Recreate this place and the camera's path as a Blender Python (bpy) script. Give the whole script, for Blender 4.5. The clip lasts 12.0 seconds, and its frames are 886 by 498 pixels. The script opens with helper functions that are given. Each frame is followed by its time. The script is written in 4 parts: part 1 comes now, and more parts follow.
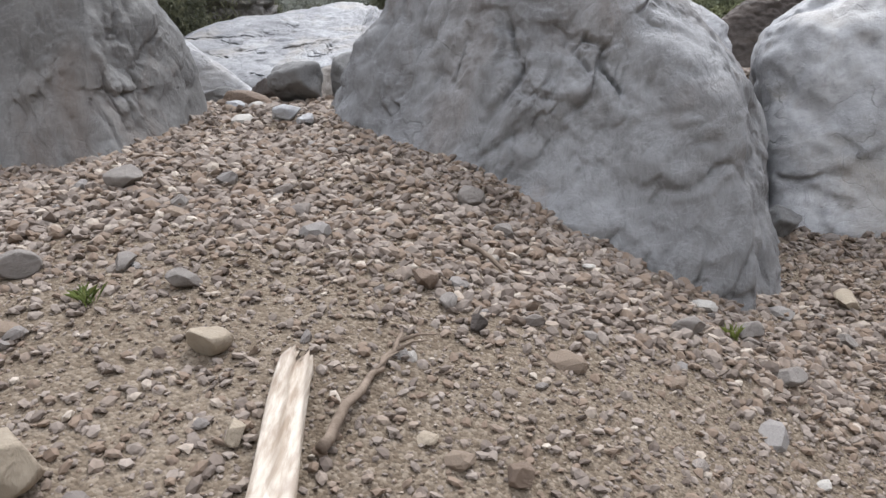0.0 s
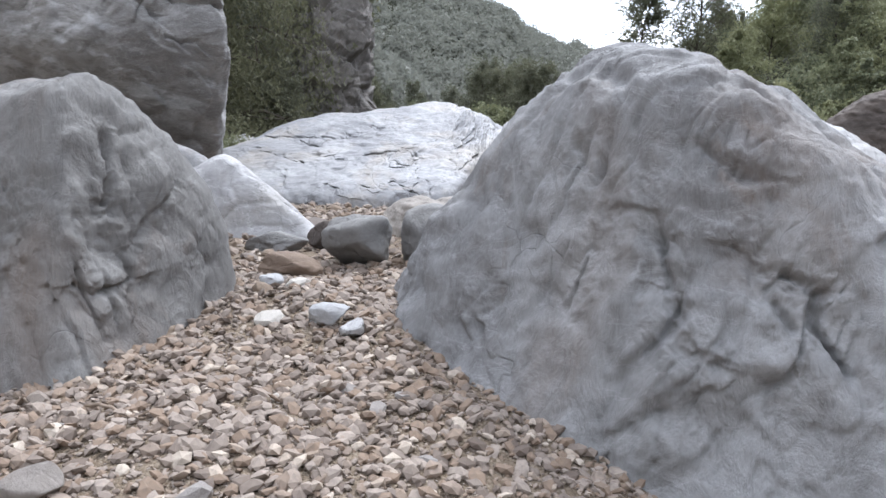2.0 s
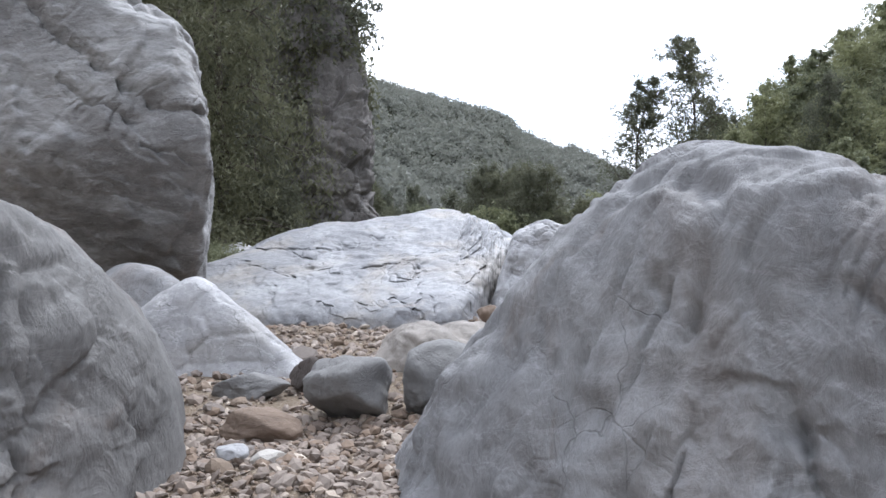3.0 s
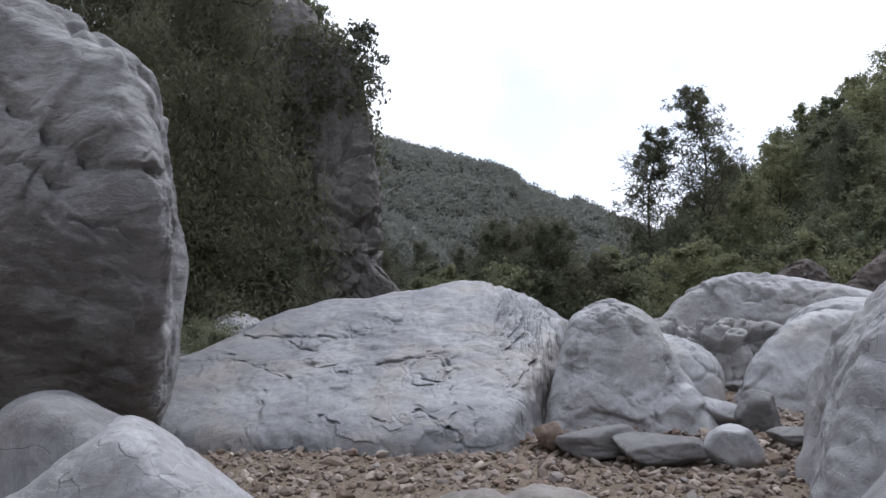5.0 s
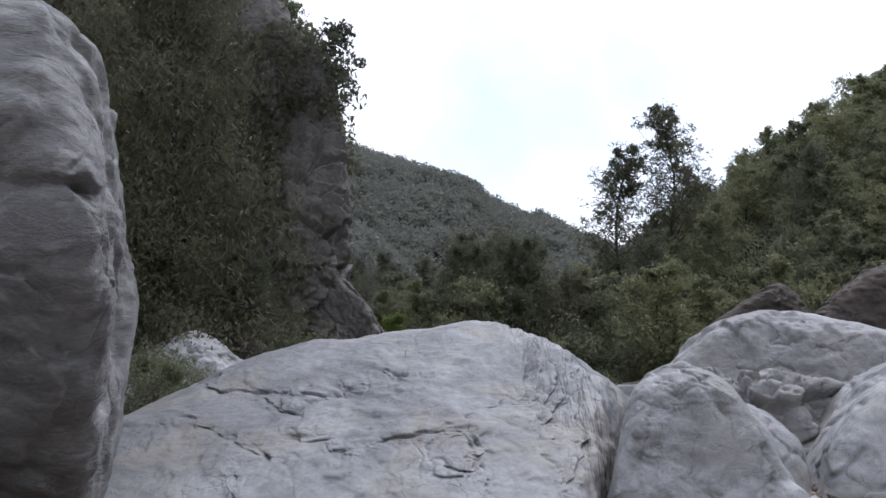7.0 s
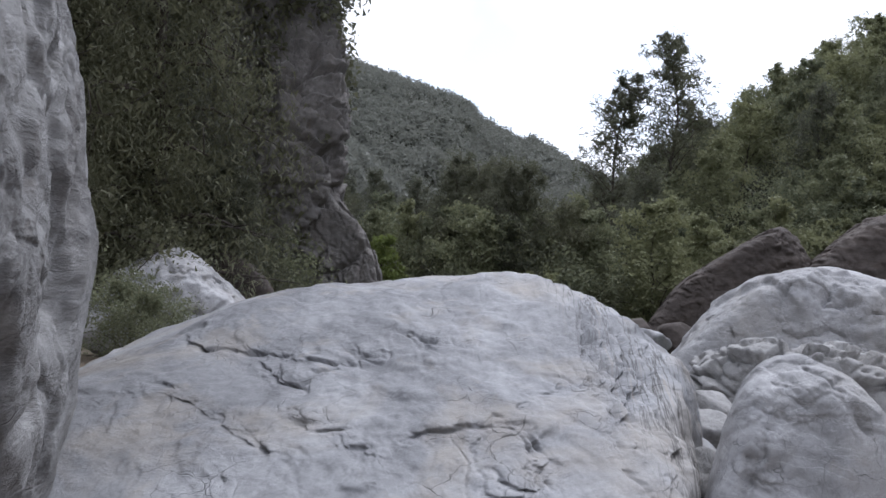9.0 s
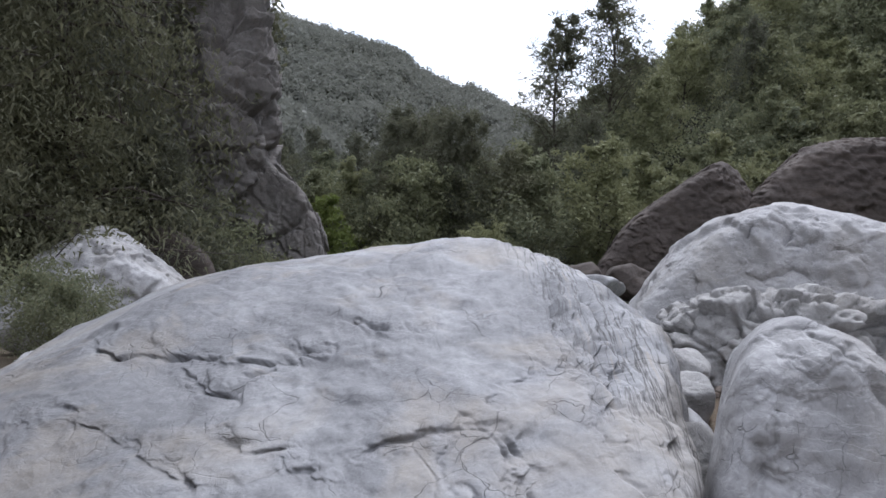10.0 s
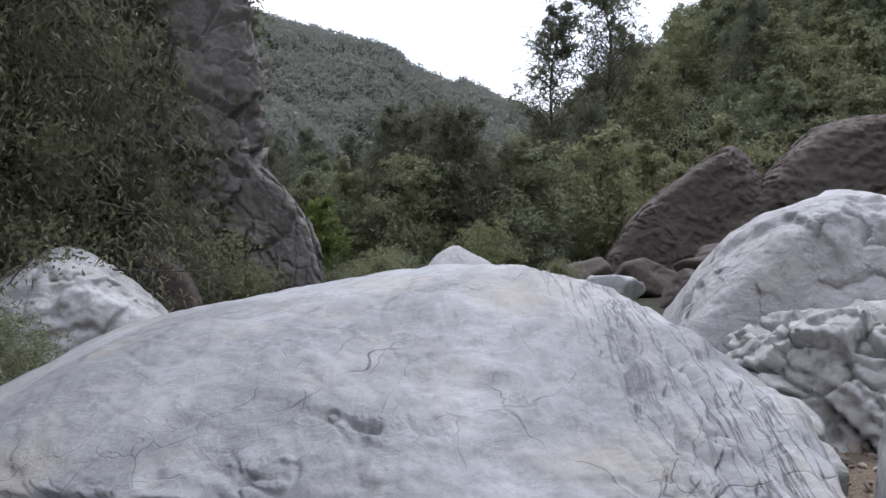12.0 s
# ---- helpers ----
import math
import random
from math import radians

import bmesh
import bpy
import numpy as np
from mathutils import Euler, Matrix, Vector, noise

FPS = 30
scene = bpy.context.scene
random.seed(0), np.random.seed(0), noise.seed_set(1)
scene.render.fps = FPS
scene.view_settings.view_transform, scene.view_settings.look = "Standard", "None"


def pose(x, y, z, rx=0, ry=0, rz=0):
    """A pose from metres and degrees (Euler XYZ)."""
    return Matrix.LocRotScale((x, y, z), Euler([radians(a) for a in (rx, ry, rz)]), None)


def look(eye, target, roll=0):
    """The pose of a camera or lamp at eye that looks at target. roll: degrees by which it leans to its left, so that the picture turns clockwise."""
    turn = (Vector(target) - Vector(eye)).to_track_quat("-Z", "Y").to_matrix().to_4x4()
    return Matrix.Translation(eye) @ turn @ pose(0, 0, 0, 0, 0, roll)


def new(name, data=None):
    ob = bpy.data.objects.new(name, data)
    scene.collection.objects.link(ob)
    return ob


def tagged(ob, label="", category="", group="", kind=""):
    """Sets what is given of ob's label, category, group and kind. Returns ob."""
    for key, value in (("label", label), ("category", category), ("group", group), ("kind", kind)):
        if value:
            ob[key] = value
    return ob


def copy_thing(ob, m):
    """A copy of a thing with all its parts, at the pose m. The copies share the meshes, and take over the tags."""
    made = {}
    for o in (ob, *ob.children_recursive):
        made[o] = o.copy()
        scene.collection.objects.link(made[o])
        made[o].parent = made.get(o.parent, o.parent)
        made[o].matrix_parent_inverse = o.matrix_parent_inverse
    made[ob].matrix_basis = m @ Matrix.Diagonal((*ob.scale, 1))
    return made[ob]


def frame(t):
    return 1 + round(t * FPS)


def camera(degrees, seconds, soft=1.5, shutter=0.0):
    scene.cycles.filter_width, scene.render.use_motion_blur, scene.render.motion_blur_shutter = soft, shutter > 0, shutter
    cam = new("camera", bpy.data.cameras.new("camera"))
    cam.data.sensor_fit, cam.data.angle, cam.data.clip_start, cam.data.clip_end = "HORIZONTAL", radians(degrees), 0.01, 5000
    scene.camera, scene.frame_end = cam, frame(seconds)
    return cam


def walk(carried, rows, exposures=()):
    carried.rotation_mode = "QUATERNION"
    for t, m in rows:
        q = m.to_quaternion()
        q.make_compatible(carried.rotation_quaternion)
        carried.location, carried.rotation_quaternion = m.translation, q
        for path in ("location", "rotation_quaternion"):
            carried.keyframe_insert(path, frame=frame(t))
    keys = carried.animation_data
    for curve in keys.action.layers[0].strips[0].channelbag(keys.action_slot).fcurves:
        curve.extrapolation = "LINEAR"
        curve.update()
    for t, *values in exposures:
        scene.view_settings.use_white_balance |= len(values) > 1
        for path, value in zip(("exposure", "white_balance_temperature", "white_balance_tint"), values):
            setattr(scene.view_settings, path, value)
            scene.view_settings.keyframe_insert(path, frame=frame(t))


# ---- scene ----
cam = camera(62.7, 12.0, soft=1.5)
PATH = [
    (0, (0.21, -0.125, 1.226), (0.157, 1.822, 0.771), -2.4),
    (0.5, (0.153, 0.276, 1.328), (0.018, 2.217, 0.864), -1.9),
    (1, (0.107, 0.648, 1.515), (-0.132, 2.589, 1.094), -0.4),
    (1.5, (0.131, 1.09, 1.702), (-0.113, 3.042, 1.339), 0.2),
    (2, (0.096, 1.536, 1.86), (-0.182, 3.499, 1.597), 0.4),
    (2.5, (0.024, 2.031, 1.97), (-0.273, 4.006, 1.869), -0.6),
    (2.7, (-0.024, 2.215, 1.968), (-0.304, 4.195, 1.925), -0.6),
    (4.3, (-0.492, 3.882, 2.237), (-0.834, 5.849, 2.35), -0.7),
    (4.5, (-0.562, 4.068, 2.255), (-0.906, 6.033, 2.396), -0.9),
    (5, (-0.694, 4.507, 2.389), (-0.99, 6.478, 2.551), -1.4),
    (5.5, (-0.855, 4.974, 2.477), (-1.088, 6.953, 2.644), -1.2),
    (6, (-1.051, 5.391, 2.593), (-1.333, 7.363, 2.775), -0.7),
    (6.5, (-1.215, 5.732, 2.724), (-1.448, 7.709, 2.914), -0.7),
    (6.7, (-1.342, 5.878, 2.762), (-1.541, 7.859, 2.956), -0.3),
    (8.3, (-1.926, 6.927, 3.011), (-2.112, 8.916, 3.106), 1.1),
    (8.5, (-1.998, 7.094, 3.024), (-2.174, 9.085, 3.106), 2.7),
    (9, (-2.112, 7.485, 3.073), (-2.257, 9.48, 3.043), 3.3),
    (9.5, (-2.199, 7.888, 3.108), (-2.252, 9.883, 2.978), 1.5),
    (10, (-2.165, 8.246, 3.183), (-2.161, 10.24, 3.027), -0.4),
    (10.5, (-2.119, 8.616, 3.236), (-2.092, 10.609, 3.075), -1.5),
    (11, (-2.107, 9.042, 3.273), (-2.065, 11.035, 3.104), -2.6),
    (11.5, (-2.16, 9.54, 3.277), (-2.137, 11.534, 3.122), -3.1),
    (12, (-2.235, 10.09, 3.289), (-2.229, 12.083, 3.122), -2.8),
]
EXPOSURES = [(0.0, 1.12, 6150, 10), (1.0, 1.13, 6130, 10), (1.6, 1.32, 6000, 10), (2.0, 1.44, 5900, 10), (2.7, 1.38, 5830, 10), (4.3, 0.54, 5900, 13), (5.5, 0.4, 5850, 13), (6.7, 0.33, 5850, 13), (8.5, 0.42, 5830, 13), (9.5, 0.58, 5870, 13), (12.0, 0.75, 5880, 13)]
walk(cam, [(t, look(eye, target, roll)) for t, eye, target, roll in PATH], EXPOSURES)

# ---- sky and sun ----
SUN_HEIGHT, SUN_TURN = radians(58), radians(25)


def make_world():
    world = bpy.data.worlds.new("overcast_sky")
    world.use_nodes = True
    scene.world = world
    tree = world.node_tree
    tree.nodes.clear()
    add, link = tree.nodes.new, tree.links.new
    coord = add("ShaderNodeTexCoord")
    sky = add("ShaderNodeTexSky")
    sky.sky_type, sky.sun_disc, sky.sun_elevation, sky.sun_rotation = "NISHITA", False, SUN_HEIGHT, SUN_TURN
    strength = add("ShaderNodeVectorMath")
    strength.operation = "SCALE"
    strength.inputs["Scale"].default_value = 0.14
    link(sky.outputs[0], strength.inputs[0])
    clouds = add("ShaderNodeTexNoise")
    clouds.inputs["Scale"].default_value, clouds.inputs["Detail"].default_value = 2.6, 5
    link(coord.outputs["Generated"], clouds.inputs["Vector"])
    cover = add("ShaderNodeMapRange")
    cover.inputs["From Min"].default_value, cover.inputs["From Max"].default_value = 0.36, 0.56
    cover.inputs["To Min"].default_value, cover.inputs["To Max"].default_value = 0.5, 1.0
    link(clouds.outputs["Fac"], cover.inputs["Value"])
    mix = add("ShaderNodeMix")
    mix.data_type = "RGBA"
    link(cover.outputs["Result"], mix.inputs["Factor"])
    link(strength.outputs[0], mix.inputs[6])
    mix.inputs[7].default_value = (0.98, 0.98, 1.0, 1)
    back = add("ShaderNodeBackground")
    back.inputs["Strength"].default_value = 1.0
    link(mix.outputs[2], back.inputs["Color"])
    out = add("ShaderNodeOutputWorld")
    link(back.outputs[0], out.inputs[0])


make_world()
sun = new("sun", bpy.data.lights.new("sun", "SUN"))
sun.data.energy, sun.data.angle, sun.data.color = 1.4, radians(14), (1.0, 0.97, 0.92)
sun.matrix_basis = look((0, 0, 0), (-math.sin(SUN_TURN) * math.cos(SUN_HEIGHT), -math.cos(SUN_TURN) * math.cos(SUN_HEIGHT), -math.sin(SUN_HEIGHT)))


# ---- noise on arrays ----
def lattice(i, j, k, seed):
    n = (i.astype(np.int64) * 73856093) ^ (j.astype(np.int64) * 19349663) ^ (k.astype(np.int64) * 83492791) ^ (seed * 2654435761)
    n = (n ^ (n >> 13)) & 0xFFFFFFFF
    n = (n * 1274126177) & 0xFFFFFFFF
    n = (n ^ (n >> 16)) & 0xFFFFFFFF
    n = (n * 2246822519) & 0xFFFFFFFF
    return (n ^ (n >> 15)) & 0xFFFFFFFF


def perlin(p, seed=0):
    base = np.floor(p)
    f = p - base
    w = f * f * f * (f * (f * 6 - 15) + 10)
    i = base.astype(np.int64)
    total = np.zeros(len(p))
    for dx in (0, 1):
        for dy in (0, 1):
            for dz in (0, 1):
                h = lattice(i[:, 0] + dx, i[:, 1] + dy, i[:, 2] + dz, seed)
                gx, gy, gz = (h & 255) / 127.5 - 1, ((h >> 8) & 255) / 127.5 - 1, ((h >> 16) & 255) / 127.5 - 1
                d = gx * (f[:, 0] - dx) + gy * (f[:, 1] - dy) + gz * (f[:, 2] - dz)
                total += d * (w[:, 0] if dx else 1 - w[:, 0]) * (w[:, 1] if dy else 1 - w[:, 1]) * (w[:, 2] if dz else 1 - w[:, 2])
    return total


def fbm(p, octaves=4, seed=0, gain=0.5):
    total, amp = np.zeros(len(p)), 1.0
    for o in range(octaves):
        total += amp * perlin(p * 2.03 ** o + 17.3 * o, seed + o)
        amp *= gain
    return total


def cells(p, seed=0):
    """Distance to the border between the two nearest cells, and a random number for each cell."""
    base = np.floor(p).astype(np.int64)
    f1, f2, best = np.full(len(p), 9.0), np.full(len(p), 9.0), np.zeros(len(p))
    for dx in (-1, 0, 1):
        for dy in (-1, 0, 1):
            for dz in (-1, 0, 1):
                q = base + (dx, dy, dz)
                h = lattice(q[:, 0], q[:, 1], q[:, 2], seed)
                centre = q + np.stack([(h & 1023) / 1023, ((h >> 10) & 1023) / 1023, ((h >> 20) & 1023) / 1023], 1)
                d = np.linalg.norm(p - centre, axis=1)
                near = d < f1
                f2 = np.where(near, f1, np.minimum(f2, d))
                best = np.where(near, ((h * 7) & 1023) / 1023, best)
                f1 = np.where(near, d, f1)
    return f2 - f1, best


def smooth(a, b, v):
    s = np.clip((v - a) / (b - a), 0, 1)
    return s * s * (3 - 2 * s)


# ---- materials ----
class Nodes:
    def __init__(self, name, roughness=0.85, specular=0.3):
        self.mat = bpy.data.materials.new(name)
        self.mat.use_nodes = True
        self.tree = self.mat.node_tree
        self.tree.nodes.clear()
        self.out = self.tree.nodes.new("ShaderNodeOutputMaterial")
        self.bsdf = self.tree.nodes.new("ShaderNodeBsdfPrincipled")
        self.bsdf.inputs["Roughness"].default_value = roughness
        self.bsdf.inputs["Specular IOR Level"].default_value = specular
        self.link(self.bsdf.outputs[0], self.out.inputs["Surface"])

    def link(self, a, b):
        self.tree.links.new(a, b)

    def put(self, socket, value):
        if isinstance(value, bpy.types.NodeSocket):
            self.link(value, socket)
        elif isinstance(value, tuple) and len(value) == 3 and socket.type == "RGBA":
            socket.default_value = (*value, 1)
        else:
            socket.default_value = value

    def coords(self, stretch=(1, 1, 1), turn=(0, 0, 0), warp=0.0, warp_scale=1.0, world=False):
        where = self.tree.nodes.new("ShaderNodeNewGeometry").outputs["Position"] if world else self.tree.nodes.new("ShaderNodeTexCoord").outputs["Object"]
        if warp:
            bend = self.tree.nodes.new("ShaderNodeTexNoise")
            bend.inputs["Scale"].default_value, bend.inputs["Detail"].default_value = warp_scale, 3
            self.link(where, bend.inputs["Vector"])
            add = self.tree.nodes.new("ShaderNodeVectorMath")
            add.operation = "MULTIPLY_ADD"
            self.link(bend.outputs["Color"], add.inputs[0])
            add.inputs[1].default_value = (warp, warp, warp)
            self.link(where, add.inputs[2])
            where = add.outputs[0]
        node = self.tree.nodes.new("ShaderNodeMapping")
        node.inputs["Scale"].default_value = stretch
        node.inputs["Rotation"].default_value = [radians(a) for a in turn]
        self.link(where, node.inputs["Vector"])
        return node.outputs[0]

    def noise(self, where, scale, detail=6.0, roughness=0.6, distortion=0.0):
        node = self.tree.nodes.new("ShaderNodeTexNoise")
        for key, value in (("Scale", scale), ("Detail", detail), ("Roughness", roughness), ("Distortion", distortion)):
            node.inputs[key].default_value = value
        self.link(where, node.inputs["Vector"])
        return node.outputs["Fac"]

    def voronoi(self, where, scale, feature="DISTANCE_TO_EDGE", output="Distance"):
        node = self.tree.nodes.new("ShaderNodeTexVoronoi")
        node.feature = feature
        node.inputs["Scale"].default_value = scale
        self.link(where, node.inputs["Vector"])
        return node.outputs[output]

    def span(self, value, a, b, lo=0.0, hi=1.0):
        node = self.tree.nodes.new("ShaderNodeMapRange")
        for key, v in (("From Min", a), ("From Max", b), ("To Min", lo), ("To Max", hi)):
            node.inputs[key].default_value = v
        self.link(value, node.inputs["Value"])
        return node.outputs["Result"]

    def math(self, kind, a, b):
        node = self.tree.nodes.new("ShaderNodeMath")
        node.operation = kind
        self.put(node.inputs[0], a)
        self.put(node.inputs[1], b)
        return node.outputs[0]

    def mix(self, factor, a, b, kind="MIX"):
        node = self.tree.nodes.new("ShaderNodeMix")
        node.data_type, node.blend_type = "RGBA", kind
        self.put(node.inputs["Factor"], factor)
        self.put(node.inputs[6], a)
        self.put(node.inputs[7], b)
        return node.outputs[2]

    def bump(self, height, strength, distance, normal=None):
        node = self.tree.nodes.new("ShaderNodeBump")
        node.inputs["Strength"].default_value, node.inputs["Distance"].default_value = strength, distance
        self.link(height, node.inputs["Height"])
        if normal:
            self.link(normal, node.inputs["Normal"])
        return node.outputs[0]

    def finish(self, colour, normal=None, roughness=None):
        self.put(self.bsdf.inputs["Base Color"], colour)
        if normal:
            self.link(normal, self.bsdf.inputs["Normal"])
        if roughness:
            self.link(roughness, self.bsdf.inputs["Roughness"])
        return self.mat


def rock_material(name, light, mid, dark, stain, cracks=1.0, crack_size=1.1, stretch=(1, 1, 1), turn=(0, 0, 0), grain=0.5, stained=(0.6, 0.75), roughness=0.8, swirls=(1.3, 1.3, 1.9), relief=0.45, bumpy=0.8, streak=None, hairs=(0.53, 0.66), veins=0.25, warm=0.15, cloud=1.0):
    n = Nodes(name, roughness)
    where = n.coords(stretch, turn)
    warped = n.coords(stretch, turn, warp=0.55, warp_scale=1.4)
    broad = n.noise(where, 0.55, 5, 0.55, 0.8)
    fine = n.noise(where, 7.0, 8, 0.65, 0.3)
    speck = n.noise(where, 70.0, 4, 0.7)
    colour = n.mix(n.span(broad, 0.43, 0.57), mid, light)
    colour = n.mix(n.span(fine, 0.50, 0.70, 0, 0.5), colour, dark)
    colour = n.mix(n.span(n.noise(where, 22.0, 5, 0.7), 0.48, 0.68, 0, 0.55), colour, mid)
    colour = n.mix(n.span(n.noise(where, 2.3, 6, 0.6, 1.2), *stained, 0, 0.7), colour, stain)
    swirl = n.noise(n.coords(swirls, (25, 15, 0), warp=0.5, warp_scale=0.8), 3.2, 7, 0.62, 0.7)
    colour = n.mix(n.span(swirl, 0.45, 0.7, 0, 0.65 * cloud), colour, mid)
    colour = n.mix(n.span(swirl, 0.30, 0.42, 0.45 * cloud, 0.0), colour, dark)
    flake = n.noise(n.coords(stretch, turn, warp=0.3, warp_scale=2.2), 4.5, 9, 0.72, 0.5)
    colour = n.mix(n.span(flake, 0.53, 0.60, 0, 0.15 + 0.15 * cloud), colour, light)
    colour = n.mix(n.span(flake, 0.38, 0.45, 0.12 + 0.16 * cloud, 0), colour, dark)
    vein = n.noise(n.coords((0.8, 0.8, 2.6), (15, 35, 10), warp=0.35, warp_scale=1.7), 3.0, 7, 0.6)
    colour = n.mix(n.math("MULTIPLY", n.span(n.math("ABSOLUTE", n.math("SUBTRACT", vein, 0.5), 0.0), 0.0, 0.018, 1, 0), veins), colour, (min(light[0] * 1.35, 0.7), min(light[1] * 1.35, 0.7), min(light[2] * 1.35, 0.7)))
    colour = n.mix(n.math("MULTIPLY", n.span(n.noise(where, 0.9, 5, 0.6, 0.6), 0.50, 0.64), warm), colour, stain)
    colour = n.mix(n.span(speck, 0.35, 0.7, 0.0, 0.35), colour, light)
    wander = n.noise(warped, crack_size * 0.8, 3, 0.45, 0.3)
    edge = n.math("ABSOLUTE", n.math("SUBTRACT", wander, 0.5), 0.0)
    gate = n.span(n.noise(where, 0.8, 3), 0.42, 0.6)
    line = n.math("MULTIPLY", n.span(edge, 0.0, 0.0018, 1, 0), n.math("MULTIPLY", gate, n.span(n.noise(where, 4.0, 3), 0.35, 0.6)))
    hair = n.math("MULTIPLY", n.span(n.voronoi(n.coords(stretch, turn, warp=0.35, warp_scale=3.0), crack_size * 3.3), 0.0, 0.009, 1, 0), n.span(n.noise(where, 1.7, 3), *hairs))
    marks = n.math("MULTIPLY", n.math("MAXIMUM", line, n.math("MULTIPLY", hair, 0.6)), cracks)
    colour = n.mix(n.math("MULTIPLY", marks, 0.7), colour, (0.06, 0.055, 0.05))
    if streak:
        place = n.tree.nodes.new("ShaderNodeVectorMath")
        place.operation = "DOT_PRODUCT"
        n.link(n.coords(warp=0.25, warp_scale=1.2), place.inputs[0])
        place.inputs[1].default_value = (0.97, 0.2, 0)
        near = n.span(n.math("ABSOLUTE", n.math("SUBTRACT", place.outputs["Value"], streak), 0.0), 0.12, 0.5, 1, 0)
        bands = n.noise(n.coords((9, 0.7, 0.7), (0, 0, -11), warp=0.05, warp_scale=2.5), 1.6, 4, 0.6)
        # dark stripes along the flutes: groove shade and stain both put into the colour
        shade_stain_stripe = n.math("MULTIPLY", n.span(n.math("ABSOLUTE", n.math("SUBTRACT", bands, 0.5), 0.0), 0.0, 0.035, 1, 0), near)
        colour = n.mix(n.math("MULTIPLY", shade_stain_stripe, 0.95), colour, (0.075, 0.07, 0.066))
        rust = n.math("MULTIPLY", n.span(bands, 0.60, 0.68), near)
        colour = n.mix(n.math("MULTIPLY", rust, 0.45), colour, (0.36, 0.31, 0.25))
    height = n.math("ADD", n.math("MULTIPLY", flake, 0.75), n.math("MULTIPLY", speck, 0.1 * grain))
    normal = n.bump(n.math("ADD", height, n.math("MULTIPLY", swirl, relief)), bumpy, 0.06)
    normal = n.bump(n.math("SUBTRACT", 1.0, marks), 0.7, 0.02, normal)
    return n.finish(colour, normal, n.span(fine, 0.3, 0.7, roughness - 0.12, roughness + 0.1))


WHITE = dict(light=(0.335, 0.335, 0.342), mid=(0.178, 0.178, 0.186), dark=(0.10, 0.10, 0.105), stain=(0.30, 0.265, 0.222), roughness=0.58, relief=0.1, bumpy=0.5, veins=0.2, warm=0.6, hairs=(0.46, 0.6), cloud=0.45)
PALE = rock_material("pale_limestone", cracks=0.9, crack_size=0.9, **dict(WHITE, light=(0.44, 0.44, 0.445), mid=(0.25, 0.248, 0.252), dark=(0.14, 0.138, 0.14), cloud=0.8))
SLOPING = rock_material("streaked_white_limestone", cracks=0.9, crack_size=0.75, streak=1.5, **WHITE)
MARBLED = rock_material("marbled_limestone", (0.42, 0.415, 0.42), (0.285, 0.28, 0.28), (0.15, 0.15, 0.155), (0.29, 0.265, 0.23), 1.0, 1.2, bumpy=0.6, hairs=(0.42, 0.55), veins=0.5, warm=0.35)
DULL = rock_material("dull_brown_grey_limestone", (0.225, 0.22, 0.215), (0.14, 0.135, 0.13), (0.07, 0.067, 0.063), (0.15, 0.112, 0.088), 0.5, 0.9, (1, 1, 0.45), (0, 20, 0), swirls=(2.6, 2.6, 0.9), relief=0.5, warm=0.6, veins=0.3)
GREY = rock_material("grey_limestone", (0.29, 0.288, 0.292), (0.185, 0.182, 0.184), (0.095, 0.092, 0.09), (0.17, 0.128, 0.10), 0.5, 0.9, (1, 1, 0.45), (0, 20, 0), swirls=(2.6, 2.6, 0.9), relief=0.5, warm=0.45, veins=0.3)
BANDED = rock_material("banded_limestone", (0.35, 0.345, 0.341), (0.165, 0.16, 0.157), (0.05, 0.046, 0.045), (0.14, 0.115, 0.098), 0.9, 0.9, (0.6, 0.6, 1.7), (0, 35, 0), swirls=(0.9, 0.9, 2.6), relief=0.7)
RUBBLY = rock_material("broken_limestone", (0.44, 0.43, 0.42), (0.27, 0.262, 0.255), (0.11, 0.105, 0.10), (0.27, 0.23, 0.18), 1.0, 3.2)
DARK = rock_material("dark_layered_rock", (0.10, 0.082, 0.072), (0.056, 0.045, 0.039), (0.026, 0.021, 0.018), (0.11, 0.078, 0.055), 0.8, 0.8, (0.5, 0.5, 1.8), (20, -25, 0))
CLIFF = rock_material("cliff_rock", (0.20, 0.185, 0.172), (0.12, 0.11, 0.102), (0.05, 0.046, 0.043), (0.17, 0.135, 0.11), 1.0, 0.5, (1, 1, 0.8))
BROWN = rock_material("brown_stone", (0.22, 0.165, 0.125), (0.165, 0.12, 0.09), (0.1, 0.075, 0.06), (0.23, 0.165, 0.12), 0.2, 3.0)
TAN = rock_material("tan_stone", (0.40, 0.34, 0.265), (0.31, 0.255, 0.19), (0.2, 0.16, 0.12), (0.36, 0.28, 0.2), 0.2, 3.0)
LEDGE = rock_material("brown_grey_ledge_rock", (0.33, 0.30, 0.27), (0.21, 0.19, 0.17), (0.11, 0.098, 0.088), (0.27, 0.22, 0.17), 0.5, 1.5)
SLATE = rock_material("dull_grey_brown_stone", (0.26, 0.235, 0.215), (0.19, 0.168, 0.15), (0.115, 0.10, 0.09), (0.23, 0.185, 0.15), 0.2, 3.0)
COOL = rock_material("smooth_grey_stone", (0.22, 0.215, 0.21), (0.16, 0.155, 0.15), (0.11, 0.105, 0.10), (0.19, 0.17, 0.15), 0.3, 2.0)


